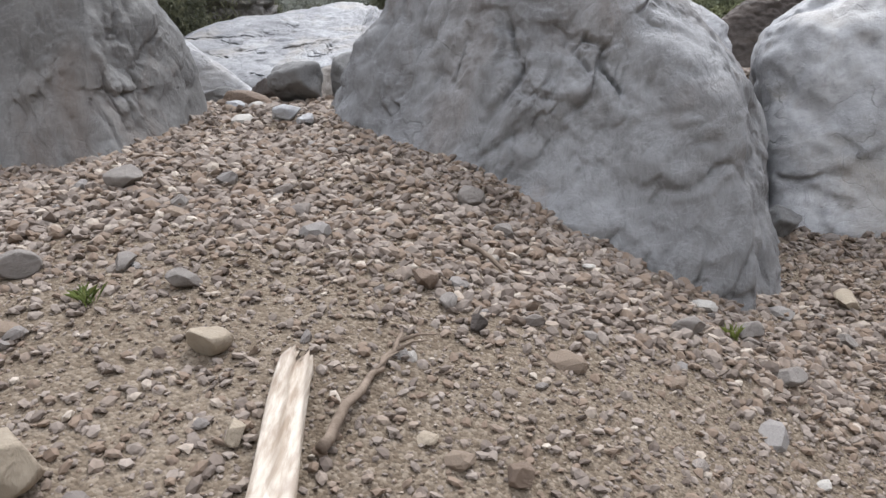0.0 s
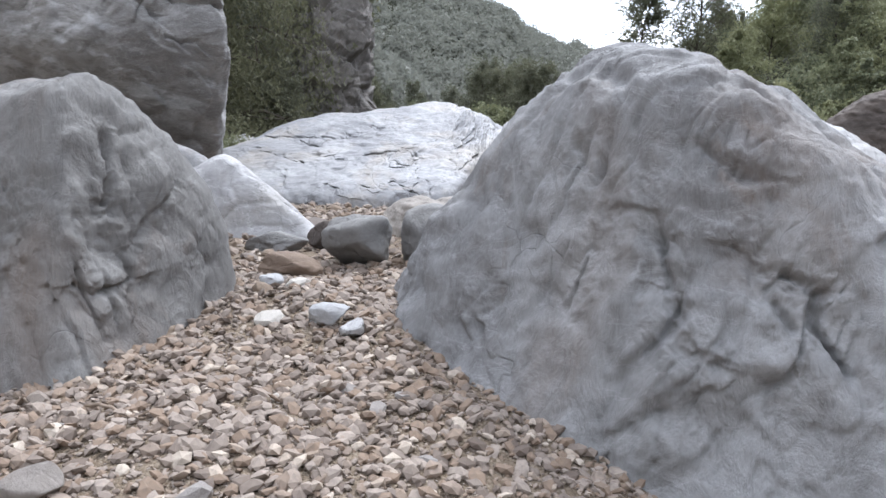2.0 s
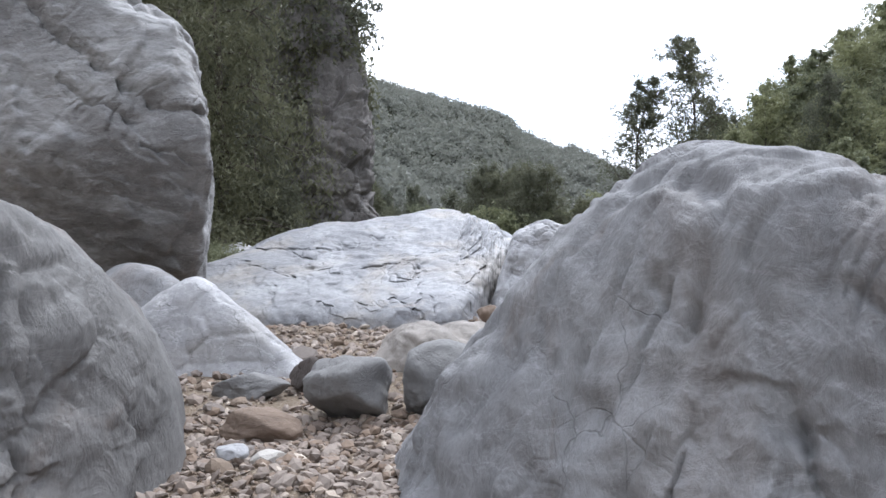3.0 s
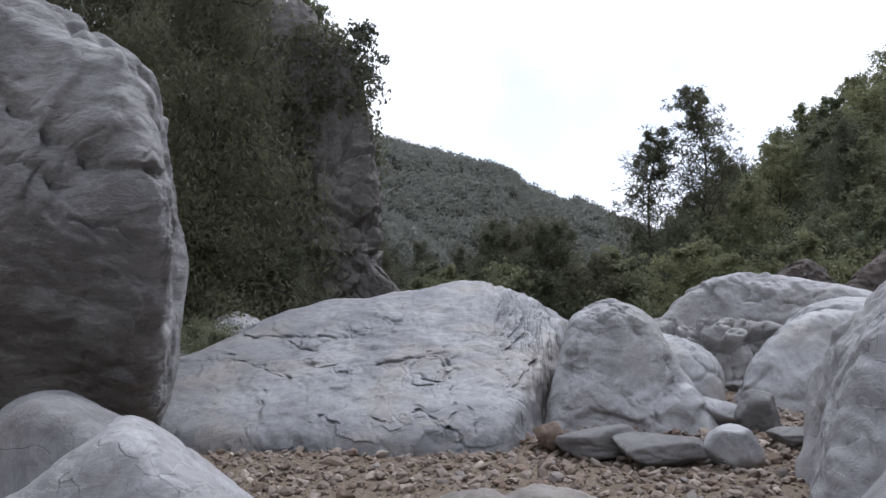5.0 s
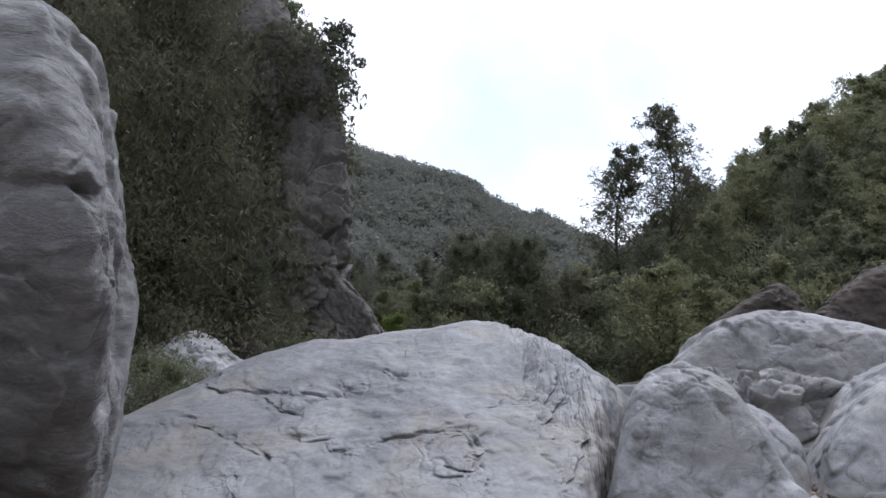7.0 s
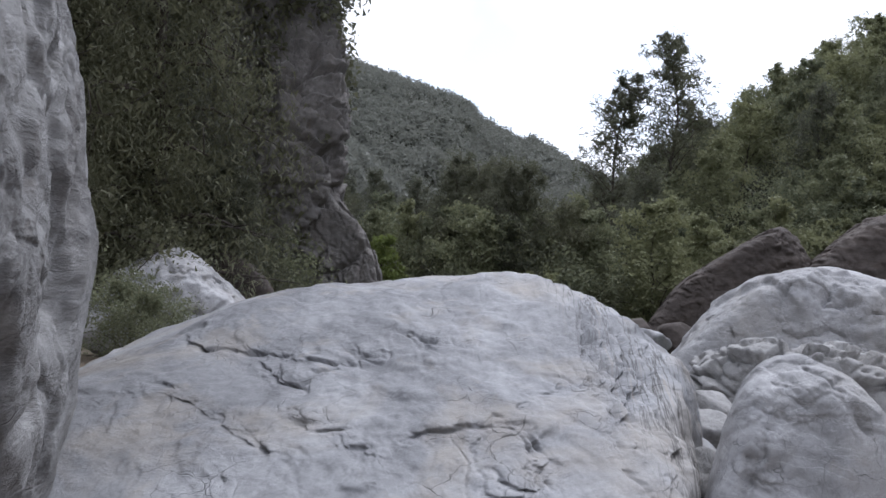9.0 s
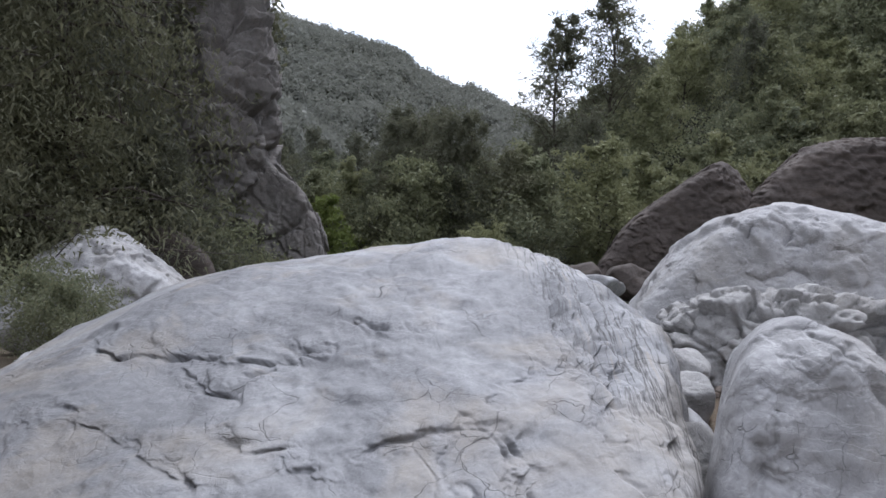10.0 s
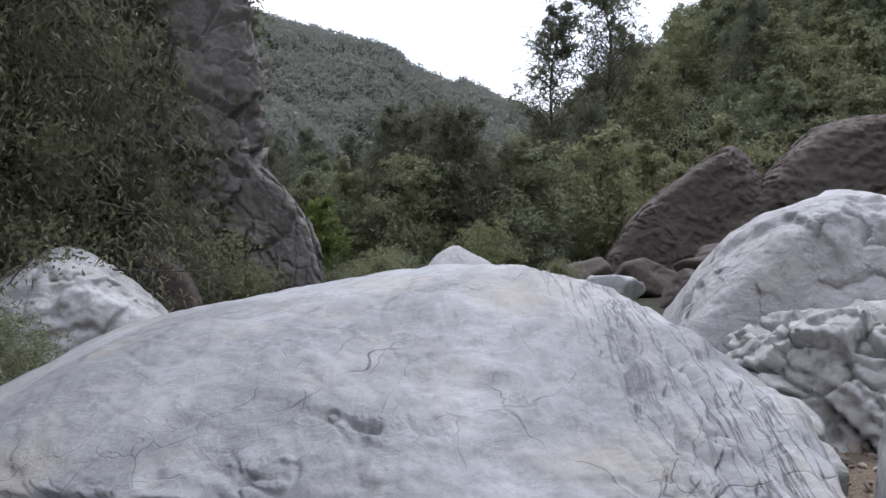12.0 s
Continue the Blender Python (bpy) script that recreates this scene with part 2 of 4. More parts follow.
def stone_material():
    n = Nodes("loose_stone", 0.85)
    where = n.coords()
    pick = n.tree.nodes.new("ShaderNodeObjectInfo").outputs["Random"]
    colour = n.mix(n.span(pick, 0.0, 0.45), (0.17, 0.14, 0.12), (0.27, 0.25, 0.235))
    colour = n.mix(n.span(pick, 0.6, 0.66), colour, (0.23, 0.175, 0.13))
    colour = n.mix(n.span(pick, 0.88, 0.92), colour, (0.48, 0.45, 0.41))
    fine = n.noise(where, 14.0, 6, 0.65)
    colour = n.mix(n.span(fine, 0.4, 0.75, 0, 0.6), colour, (0.11, 0.095, 0.085))
    return n.finish(colour, n.bump(fine, 0.5, 0.01))


def gravel_material():
    n = Nodes("gravel", 0.88)
    where = n.coords(world=True)
    pick = n.tree.nodes.new("ShaderNodeNewGeometry").outputs["Random Per Island"]
    colour = n.mix(n.span(pick, 0.0, 0.5), (0.125, 0.096, 0.078), (0.29, 0.244, 0.208))
    colour = n.mix(n.span(pick, 0.55, 0.7), colour, (0.21, 0.155, 0.115))
    colour = n.mix(n.span(pick, 0.9, 1.0), colour, (0.46, 0.40, 0.335))
    fine = n.noise(where, 40.0, 4, 0.65)
    colour = n.mix(n.span(fine, 0.45, 0.75, 0, 0.5), colour, (0.1, 0.085, 0.075))
    return n.finish(colour, n.bump(fine, 0.4, 0.006))


def ground_material():
    n = Nodes("grit_and_soil", 0.95, 0.15)
    where = n.coords(world=True)
    grit = n.voronoi(where, 75.0, "F1", "Color")
    sep = n.tree.nodes.new("ShaderNodeSeparateColor")
    n.link(grit, sep.inputs[0])
    broad = n.noise(where, 1.6, 5)
    colour = n.mix(n.span(broad, 0.35, 0.65), (0.125, 0.094, 0.066), (0.178, 0.14, 0.103))
    colour = n.mix(n.span(sep.outputs[0], 0.3, 1.0, 0, 0.65), colour, (0.32, 0.268, 0.21))
    colour = n.mix(n.span(n.noise(where, 34.0, 5), 0.5, 0.72, 0, 0.7), colour, (0.085, 0.065, 0.048))
    green = n.span(n.noise(n.coords((1, 1, 1), warp=0.5, world=True), 0.05, 5), 0.45, 0.6)
    north = n.tree.nodes.new("ShaderNodeSeparateXYZ")
    n.link(where, north.inputs[0])
    # wooded valley floor; second range covers the unseen light-blocking slope at the back
    wild = n.math("MAXIMUM", n.span(north.outputs[1], 15.0, 24.0), n.span(north.outputs[1], -16.0, -28.0))
    colour = n.mix(wild, colour, n.mix(green, (0.035, 0.036, 0.024), (0.055, 0.055, 0.035)))
    cellsize = n.voronoi(where, 75.0, "F1", "Distance")
    height = n.math("ADD", n.math("MULTIPLY", cellsize, -0.6), n.noise(where, 28.0, 6))
    return n.finish(colour, n.bump(height, 0.9, 0.02))


def leaf_material(name, a, b, dry):
    n = Nodes(name, 0.6, 0.25)
    pick = n.tree.nodes.new("ShaderNodeNewGeometry").outputs["Random Per Island"]
    tree_pick = n.tree.nodes.new("ShaderNodeObjectInfo").outputs["Random"]
    colour = n.mix(pick, a, b)
    colour = n.mix(n.span(pick, 0.85, 1.0, 0, 0.6), colour, dry)
    colour = n.mix(n.math("MULTIPLY", tree_pick, 0.55), colour, (b[0] * 1.3, b[1] * 1.22, b[2] * 0.9))
    glow = n.tree.nodes.new("ShaderNodeBsdfTranslucent")
    n.put(glow.inputs["Color"], colour)
    both = n.tree.nodes.new("ShaderNodeMixShader")
    both.inputs[0].default_value = 0.4
    n.finish(colour)
    n.link(n.bsdf.outputs[0], both.inputs[1])
    n.link(glow.outputs[0], both.inputs[2])
    n.link(both.outputs[0], n.out.inputs["Surface"])
    return n.mat


def bark_material(name, a, b):
    n = Nodes(name, 0.9, 0.2)
    where = n.coords((3, 3, 0.5))
    fine = n.noise(where, 5.0, 6)
    return n.finish(n.mix(n.span(fine, 0.35, 0.65), a, b), n.bump(fine, 0.6, 0.03))


def driftwood_material():
    n = Nodes("bleached_driftwood", 0.8, 0.25)
    where = n.coords((14, 0.9, 14), warp=0.02, warp_scale=3)
    grain = n.noise(where, 3.0, 6, 0.6)
    blotch = n.noise(n.coords(), 6.0, 4)
    colour = n.mix(n.span(grain, 0.35, 0.65), (0.30, 0.24, 0.185), (0.56, 0.50, 0.43))
    colour = n.mix(n.span(blotch, 0.55, 0.75, 0, 0.6), colour, (0.22, 0.165, 0.125))
    return n.finish(colour, n.bump(grain, 0.6, 0.01))


STONE, GRAVEL, GROUND, WOOD = stone_material(), gravel_material(), ground_material(), driftwood_material()
LEAF_DARK = leaf_material("dark_drooping_needles", (0.085, 0.09, 0.066), (0.135, 0.14, 0.10), (0.165, 0.15, 0.11))
LEAF_OLIVE = leaf_material("olive_leaves", (0.135, 0.148, 0.096), (0.215, 0.23, 0.145), (0.26, 0.245, 0.15))
LEAF_FRESH = leaf_material("fresh_green_leaves", (0.12, 0.16, 0.05), (0.20, 0.24, 0.08), (0.24, 0.23, 0.09))
# distance haze is put into this leaf colour: paler and greyer throughout
LEAF_FAR = leaf_material("far_leaves_haze_tint", (0.165, 0.175, 0.165), (0.19, 0.198, 0.185), (0.20, 0.20, 0.18))
BARK = bark_material("dark_bark", (0.05, 0.042, 0.036), (0.10, 0.085, 0.072))
TWIG = bark_material("dry_twig_bark", (0.14, 0.105, 0.08), (0.26, 0.205, 0.16))


# ---- mesh helpers ----
def mesh_of(name, verts, faces, material, shade=True):
    me = bpy.data.meshes.new(name)
    me.from_pydata(verts.tolist() if isinstance(verts, np.ndarray) else verts, [], faces.tolist() if isinstance(faces, np.ndarray) else faces)
    me.materials.append(material)
    if shade:
        me.polygons.foreach_set("use_smooth", [True] * len(me.polygons))
    me.update()
    return me


def part(name, me, parent, label=""):
    ob = new(name, me)
    ob.parent = parent
    return tagged(ob, label)


SPHERES = {}


def sphere(level):
    if level not in SPHERES:
        bm = bmesh.new()
        bmesh.ops.create_icosphere(bm, subdivisions=level, radius=1)
        v = np.array([p.co[:] for p in bm.verts])
        f = np.array([[p.index for p in q.verts] for q in bm.faces])
        bm.free()
        SPHERES[level] = v / np.linalg.norm(v, axis=1)[:, None], f
    return SPHERES[level]


def rounded(u, faces, power):
    """How far the rounded body within the given faces (normal, distance) reaches in the directions u."""
    q = np.array(faces)
    near = np.maximum(u @ q[:, :3].T, 0) / q[:, 3]
    most = near.max(1).clip(0.02)
    return 1 / (most * ((near / most[:, None]) ** power).sum(1) ** (1 / power))


def turned(p, rx, ry, rz):
    return p @ np.array(Euler((radians(rx), radians(ry), radians(rz))).to_matrix())


def compass(turn, lift):
    """The direction at a bearing and an elevation in degrees."""
    a, b = radians(turn), radians(lift)
    return np.array((math.cos(a) * math.cos(b), math.sin(a) * math.cos(b), math.sin(b)))


def refine(u, tri, shape, wanted, rounds=7):
    """Split the edges of a sphere's triangles until those of the shaped body are as short as wanted."""
    p = shape(u)
    for _ in range(rounds):
        n = len(u)
        pairs = np.sort(tri[:, [0, 1, 1, 2, 2, 0]].reshape(-1, 2), 1)
        keys, back = np.unique(pairs[:, 0] * n + pairs[:, 1], return_inverse=True)
        i, j = keys // n, keys % n
        cut = np.linalg.norm(p[i] - p[j], axis=1) > wanted((p[i] + p[j]) / 2)
        if not cut.any():
            break
        fresh = np.full(len(keys), -1)
        fresh[cut] = n + np.arange(cut.sum())
        mid = u[i[cut]] + u[j[cut]]
        mid /= np.linalg.norm(mid, axis=1)[:, None]
        u, p = np.vstack([u, mid]), np.vstack([p, shape(mid)])
        m = fresh[back.reshape(-1)].reshape(-1, 3)
        many = (m >= 0).sum(1)
        # turn each triangle so that its cut edges come first
        lead = np.where(many == 1, np.argmax(m >= 0, 1), np.where(many == 2, (np.argmin(m >= 0, 1) + 1) % 3, 0))
        order = (np.arange(3) + lead[:, None]) % 3
        t, m = np.take_along_axis(tri, order, 1), np.take_along_axis(m, order, 1)
        one, two, three = (many == k for k in (1, 2, 3))
        out = [tri[many == 0]]
        for pick, corners in ((one, ("0a2", "a12")), (two, ("a1b", "0ab", "0b2")), (three, ("0ac", "a1b", "cb2", "abc"))):
            column = {"0": t[pick, 0], "1": t[pick, 1], "2": t[pick, 2], "a": m[pick, 0], "b": m[pick, 1], "c": m[pick, 2]}
            out += [np.stack([column[k] for k in c], 1) for c in corners]
        tri = np.vstack(out)
    return u, tri


def rock(label, centre, faces, material, fine=0.03, power=9.0, swell=0.05, rough=0.02, groove=0.0, groove_turn=(0, 0, 0), groove_size=(2.6, 2.6, 0.5), facet=0.0, facet_size=1.0,
         seam=0.0, seam_size=1.0, blocks=0.0, block_size=(1, 1, 1), block_turn=(0, 0, 0), layers=0.0, layer_size=0.4, chisel=0.0, foot=None, gouge=0.0, gouge_size=(6.0, 6.0, 1.1), cracks=(), lumps=(), flutes=None, seed=0, name="boulder"):
    def reach(u):
        r = rounded(u, faces, power)
        if foot:
            r = (r ** 14 + rounded(u, foot, power) ** 14) ** (1 / 14)
        for turn, lift, wide, high in lumps:
            r = r + high * np.exp(-((1 - u @ compass(turn, lift)) / (1 - math.cos(radians(wide)))) ** 1.0)
        return r

    lines = []
    for deep, drop, line in cracks:
        ways = np.array([compass(*at) for at in line])
        lines.append((deep, drop, ways * reach(ways)[:, None]))

    def wanted(q):
        away = q @ np.array((0, -0.8, 0.6)) / np.linalg.norm(q, axis=1)
        size = np.where(away > -0.2, fine, fine * 7)
        for deep, drop, line in lines:
            near = np.nonzero(np.all((q > line.min(0) - 5 * fine) & (q < line.max(0) + 5 * fine), axis=1))[0]
            k = q[near]
            for a, b in zip(line, line[1:]):
                t = np.clip(((k - a) @ (b - a)) / ((b - a) @ (b - a)), 0, 1)
                gap = np.linalg.norm(k - a - t[:, None] * (b - a), axis=1)
                size[near] = np.minimum(size[near], fine * 0.35 + np.maximum(gap - 3 * fine, 0) * 0.6)
        return size

    u, tri = refine(*sphere(5), lambda u: u * reach(u)[:, None], wanted)
    r = reach(u)
    p = u * r[:, None]
    size = float(np.median(r))
    bend = np.stack([fbm(p * 1.3, 3, seed + 51), fbm(p * 1.3 + 4, 3, seed + 52), fbm(p * 1.3 + 8, 3, seed + 53)], 1)
    d = swell * fbm(p / size * 1.6, 3, seed) * min(size, 2.0)
    d += rough * (fbm(p * 2.7, 5, seed + 5, 0.55) + 0.5 * (0.3 - np.abs(perlin(p * 5.1 + bend, seed + 6))))
    if groove:
        q = turned(p, *groove_turn) * groove_size + 0.55 * bend
        gate = smooth(-0.25, 0.3, fbm(p * 0.8, 2, seed + 40))
        d -= groove * (1 - smooth(0.0, 0.13, np.abs(perlin(q, seed + 7)))) * gate
        d -= groove * 0.5 * (1 - smooth(0.0, 0.11, np.abs(perlin(q * 2.3, seed + 8)))) * (0.3 + 0.7 * gate)
        d += groove * (0.9 * perlin(q * 0.8, seed + 9) + 0.5 * perlin(q * 1.9, seed + 10))
    if chisel:
        q = turned(p, *groove_turn) * groove_size * 0.55 + 0.4 * bend
        lumps, amp = np.zeros(len(p)), 1.0
        for o in range(5):
            lumps += amp * np.abs(perlin(q * 1.9 ** o + 3.7 * o, seed + 90 + o))
            amp *= 0.58
        d += chisel * (lumps - lumps.mean())
    if facet:
        edge, lump = cells(p * facet_size + 0.5 * bend, seed + 11)
        d += facet * (lump - 0.5) * smooth(0.0, 0.3, edge)
    if seam:
        edge, lump = cells(p * seam_size + 0.6 * bend, seed + 12)
        gate = smooth(-0.05, 0.2, fbm(p * 0.9, 2, seed + 60))
        d -= seam * np.exp(-(edge / (0.03 * seam_size + 0.012)) ** 2) * gate
    if gouge:
        q = turned(p, *groove_turn) * gouge_size + 0.5 * bend
        gate = smooth(0.0, 0.2, fbm(p * 1.7, 2, seed + 61))
        d -= gouge * (1 - smooth(0.0, 0.09, np.abs(perlin(q, seed + 62)))) * gate
        d -= gouge * 0.5 * (1 - smooth(0.0, 0.08, np.abs(perlin(q * 2.1, seed + 63)))) * (1 - gate) * smooth(0.0, 0.2, fbm(p * 2.3, 2, seed + 64))
    if lines:
        shake = 0.09 * bend + 0.035 * np.stack([perlin(p * 7 + k, seed + 33 + k) for k in range(3)], 1) + 0.012 * np.stack([perlin(p * 26 + k, seed + 37 + k) for k in range(3)], 1)
        width = fine * (0.45 + 0.5 * smooth(-0.3, 0.4, perlin(p * 5.3, seed + 45)))
        open_up = smooth(-0.42, 0.1, perlin(p * 3.1, seed + 46))
        worn = fbm(p * 9, 3, seed + 47)
    for deep, drop, line in lines:
        close = np.nonzero(np.all((p > line.min(0) - 0.6) & (p < line.max(0) + 0.6), axis=1))[0]
        q = (p + shake)[close]
        far, below = np.full(len(q), 9.0), np.zeros(len(q))
        for a, b in zip(line, line[1:]):
            t = np.clip(((q - a) @ (b - a)) / ((b - a) @ (b - a)), 0, 1)
            gap = q - a - t[:, None] * (b - a)
            dist = np.linalg.norm(gap, axis=1)
            below = np.where(dist < far, smooth(0.3 * fine, -0.3 * fine, gap[:, 2]), below)
            far = np.minimum(far, dist)
        thin = width[close]
        d[close] -= deep * open_up[close] * np.exp(-(far / thin) ** 2) + deep * 0.35 * np.exp(-(far / (4 * thin)) ** 2) * (0.4 + worn[close]) + drop * below * np.exp(-far / 0.22)
    if flutes:
        way, at, width, deep = flutes
        side = (p @ np.array(way) - at) / width + 0.3 * bend[:, 0]
        turn = side * 4.2 + 1.5 * bend[:, 1]
        gate = np.exp(-(side * 0.9) ** 2)
        d -= deep * gate * (1 - np.abs(np.sin(turn)) ** 0.55)
        d -= deep * 0.45 * gate * (1 - np.abs(np.sin(turn * 2.3 + 2 * bend[:, 2])) ** 0.6)
    if blocks:
        q = turned(p, *block_turn) / np.array(block_size) + 0.12 * bend
        edge, lump = cells(q, seed + 13)
        d += blocks * (lump - 0.5) * smooth(0.0, 0.06, edge) - blocks * 0.4 * np.exp(-(edge / 0.05) ** 2)
        edge, lump = cells(q * 2.7, seed + 17)
        d += blocks * 0.35 * (lump - 0.5) * smooth(0.0, 0.06, edge) - blocks * 0.16 * np.exp(-(edge / 0.07) ** 2)
    if layers:
        q = turned(p, *block_turn)
        h = (q[:, 2] + 0.3 * fbm(p * 0.5, 4, seed + 80)) / layer_size
        step = h - np.floor(h)
        rnd = (lattice(np.floor(h), np.floor(h) * 0, np.floor(h) * 0, seed) & 1023) / 1023
        d += (layers * (rnd - 0.5) + layers * np.minimum(step * 3, (1 - step) * 1.3) * 0.5) * smooth(-0.3, 0.3, fbm(p * 0.45, 3, seed + 82)) + layers * 0.9 * fbm(q * (0.6, 0.6, 2.4), 5, seed + 81, 0.6)
    p = u * (r + d)[:, None]
    ob = new(name, mesh_of(name, p, tri, material))
    ob.location = centre
    return tagged(ob, label, "boulder" if name == "boulder" else "rock")


def tubes(lines, sides=7):
    """Tapered tubes along polylines of (points, radii), as vertices and faces."""
    verts, faces = [], []
    for pts, radii in lines:
        pts = [Vector(p) for p in pts]
        start = len(verts)
        for i, (p, r) in enumerate(zip(pts, radii)):
            way = (pts[min(i + 1, len(pts) - 1)] - pts[max(i - 1, 0)]).normalized()
            a = way.orthogonal().normalized()
            b = way.cross(a)
            for s in range(sides):
                t = 2 * math.pi * s / sides
                verts.append(tuple(p + (math.cos(t) * a + math.sin(t) * b) * float(r)))
        for i in range(len(pts) - 1):
            for s in range(sides):
                k, m = start + i * sides, (s + 1) % sides
                faces.append((k + s, k + m, k + sides + m, k + sides + s))
        faces.append(tuple(range(start, start + sides))[::-1])
        faces.append(tuple(range(len(verts) - sides, len(verts))))
    return verts, faces


def leaves(places, length, width, rng, droop=0.0):
    """One pointed leaf for each place."""
    n = len(places)
    way = rng.normal(size=(n, 3))
    way[:, 2] = way[:, 2] * (1 - droop) - droop * 2.2
    way /= np.linalg.norm(way, axis=1)[:, None]
    side = np.cross(way, rng.normal(size=(n, 3)))
    side /= np.linalg.norm(side, axis=1)[:, None] + 1e-9
    size = rng.uniform(0.6, 1.4, (n, 1))
    a, b = places - way * length * size * 0.4, places + way * length * size * 0.6
    c, d = a + side * width * size * 0.6, a - side * width * size * 0.6
    verts = np.stack([b, c, d], 1).reshape(-1, 3)
    k = np.arange(n)[:, None] * 3
    return verts, np.hstack([k, k + 1, k + 2])


# ---- the ground ----
def bank(x, y):
    x = np.clip(x, -2.2, 2.2)
    return -0.112 - 0.363 * x + 0.195 * y - 0.086 * x * x + 0.034 * x * y


def ground_height(x, y):
    x, y = np.asarray(x, float), np.asarray(y, float)
    bed = 1.06 + 0.02 * (np.minimum(y, 12) - 6) - 0.12 * np.clip(y - 16, 0, 36) - 0.004 * np.maximum(y - 80, 0)
    late = smooth(0.9, 2.2, x)
    s = smooth(4.8 + 2.4 * late, 6.0 + 4.0 * late, y)
    z = bank(x, np.maximum(y, -6)) * (1 - s) + bed * s
    right = np.maximum(0, x - (9 + 14 * smooth(26, 42, y) - 17 * smooth(58, 88, y)))
    left = np.maximum(0, -x - 13)
    z = z + 0.8 * right * smooth(0, 6, right) * np.exp(-right / 260) + 0.95 * left * smooth(0, 6, left) * np.exp(-left / 200)
    # unseen slope at the back, added to keep sky light off front faces
    unseen_rise = np.maximum(0, -30 - y)
    z = z + 0.5 * unseen_rise * smooth(0, 10, unseen_rise) * np.exp(-unseen_rise / 160)
    hill = (np.clip(54 - 0.41 * x, 4, 190) + 8 * np.exp(-((x + 25) / 50) ** 2)) * smooth(170, 400, y) * (1 - 0.75 * smooth(410, 800, y))
    z = z + np.maximum(hill - np.maximum(z, 0), 0) * smooth(150, 260, y)
    p = np.stack([x, y, x * 0], -1).reshape(-1, 3)
    wide = (fbm(p * 0.03, 4, 3) * 9 * smooth(40, 160, y.ravel()) * (1 - 0.72 * smooth(190, 320, y.ravel())) + fbm(p * 0.9, 3, 4) * 0.06 + fbm(p * 5, 2, 5) * 0.012).reshape(x.shape)
    return z + wide


def make_ground():
    a = np.linspace(-1, 1, 300)
    xs = np.sign(a) * (3.2 * np.abs(a) * 2.2 + 900 * np.abs(a) ** 7)
    b = np.linspace(0, 1, 420)
    ys = -4 + 22 * b + 1180 * b ** 6
    ys = np.concatenate([-4.5 - 396 * np.linspace(1, 0, 34) ** 2.5, ys])
    gx, gy = np.meshgrid(xs, ys)
    gz = ground_height(gx, gy)
    verts = np.stack([gx, gy, gz], -1).reshape(-1, 3)
    w, h = len(xs), len(ys)
    k = (np.arange(h - 1)[:, None] * w + np.arange(w - 1)).reshape(-1, 1)
    ob = new("ground", mesh_of("ground", verts, np.hstack([k, k + 1, k + w + 1, k + w]), GROUND))
    tagged(ob, "brown gritty river bed sloping up into a wooded valley", "ground", kind="structure")


make_ground()

# ---- the boulders ----
rock("dull grey rounded boulder with fluted sides standing in gravel", (-2.45, 4.75, 1.35), [
    (0.86, 0.27, 0.43, 1.42), (0.95, 0.31, -0.04, 1.07), (-0.25, -0.29, 0.92, 0.73), (-0.05, -0.16, 0.98, 1.21), (0.5, 0.19, 0.84, 1.37),
    (0.7, 0.3, 0.65, 1.38), (0.38, 0.21, 0.9, 0.99), (0.81, 0.46, 0.37, 1.19), (0.9, 0.43, -0.02, 1.11), (0.55, 0.34, 0.77, 1.16),
    (0.68, 0.42, 0.6, 1), (0, 1, 0, 1.55), (0, 0, -1, 2.55), (-1, 0, 0, 2.15), (-0.15, -0.96, 0.24, 0.23),
    (0.93, -0.29, 0.24, 0.51)], DULL, fine=0.03, swell=0.05, rough=0.05, groove=0.03, groove_turn=(0, -18, 0), groove_size=(2.0, 2.0, 0.6), chisel=0.05, facet=0.16, facet_size=1.2, gouge=0.03, cracks=[
    (0.04, 0.02, [(3, 24), (4, -10), (-20, -18), (-27, -12)]), (0.04, 0.0, [(37, 26), (20, 16), (10, 5)]), (0.03, 0.0, [(42, 7), (32, -5)]), (0.05, 0.02, [(15, 56), (10, 44), (3, 30)]),
    (0.04, 0.0, [(6, 25), (10, 7), (-21, -8)]), (0.05, 0.0, [(-68, 62), (-53, 16), (-80, -25)])], seed=1)
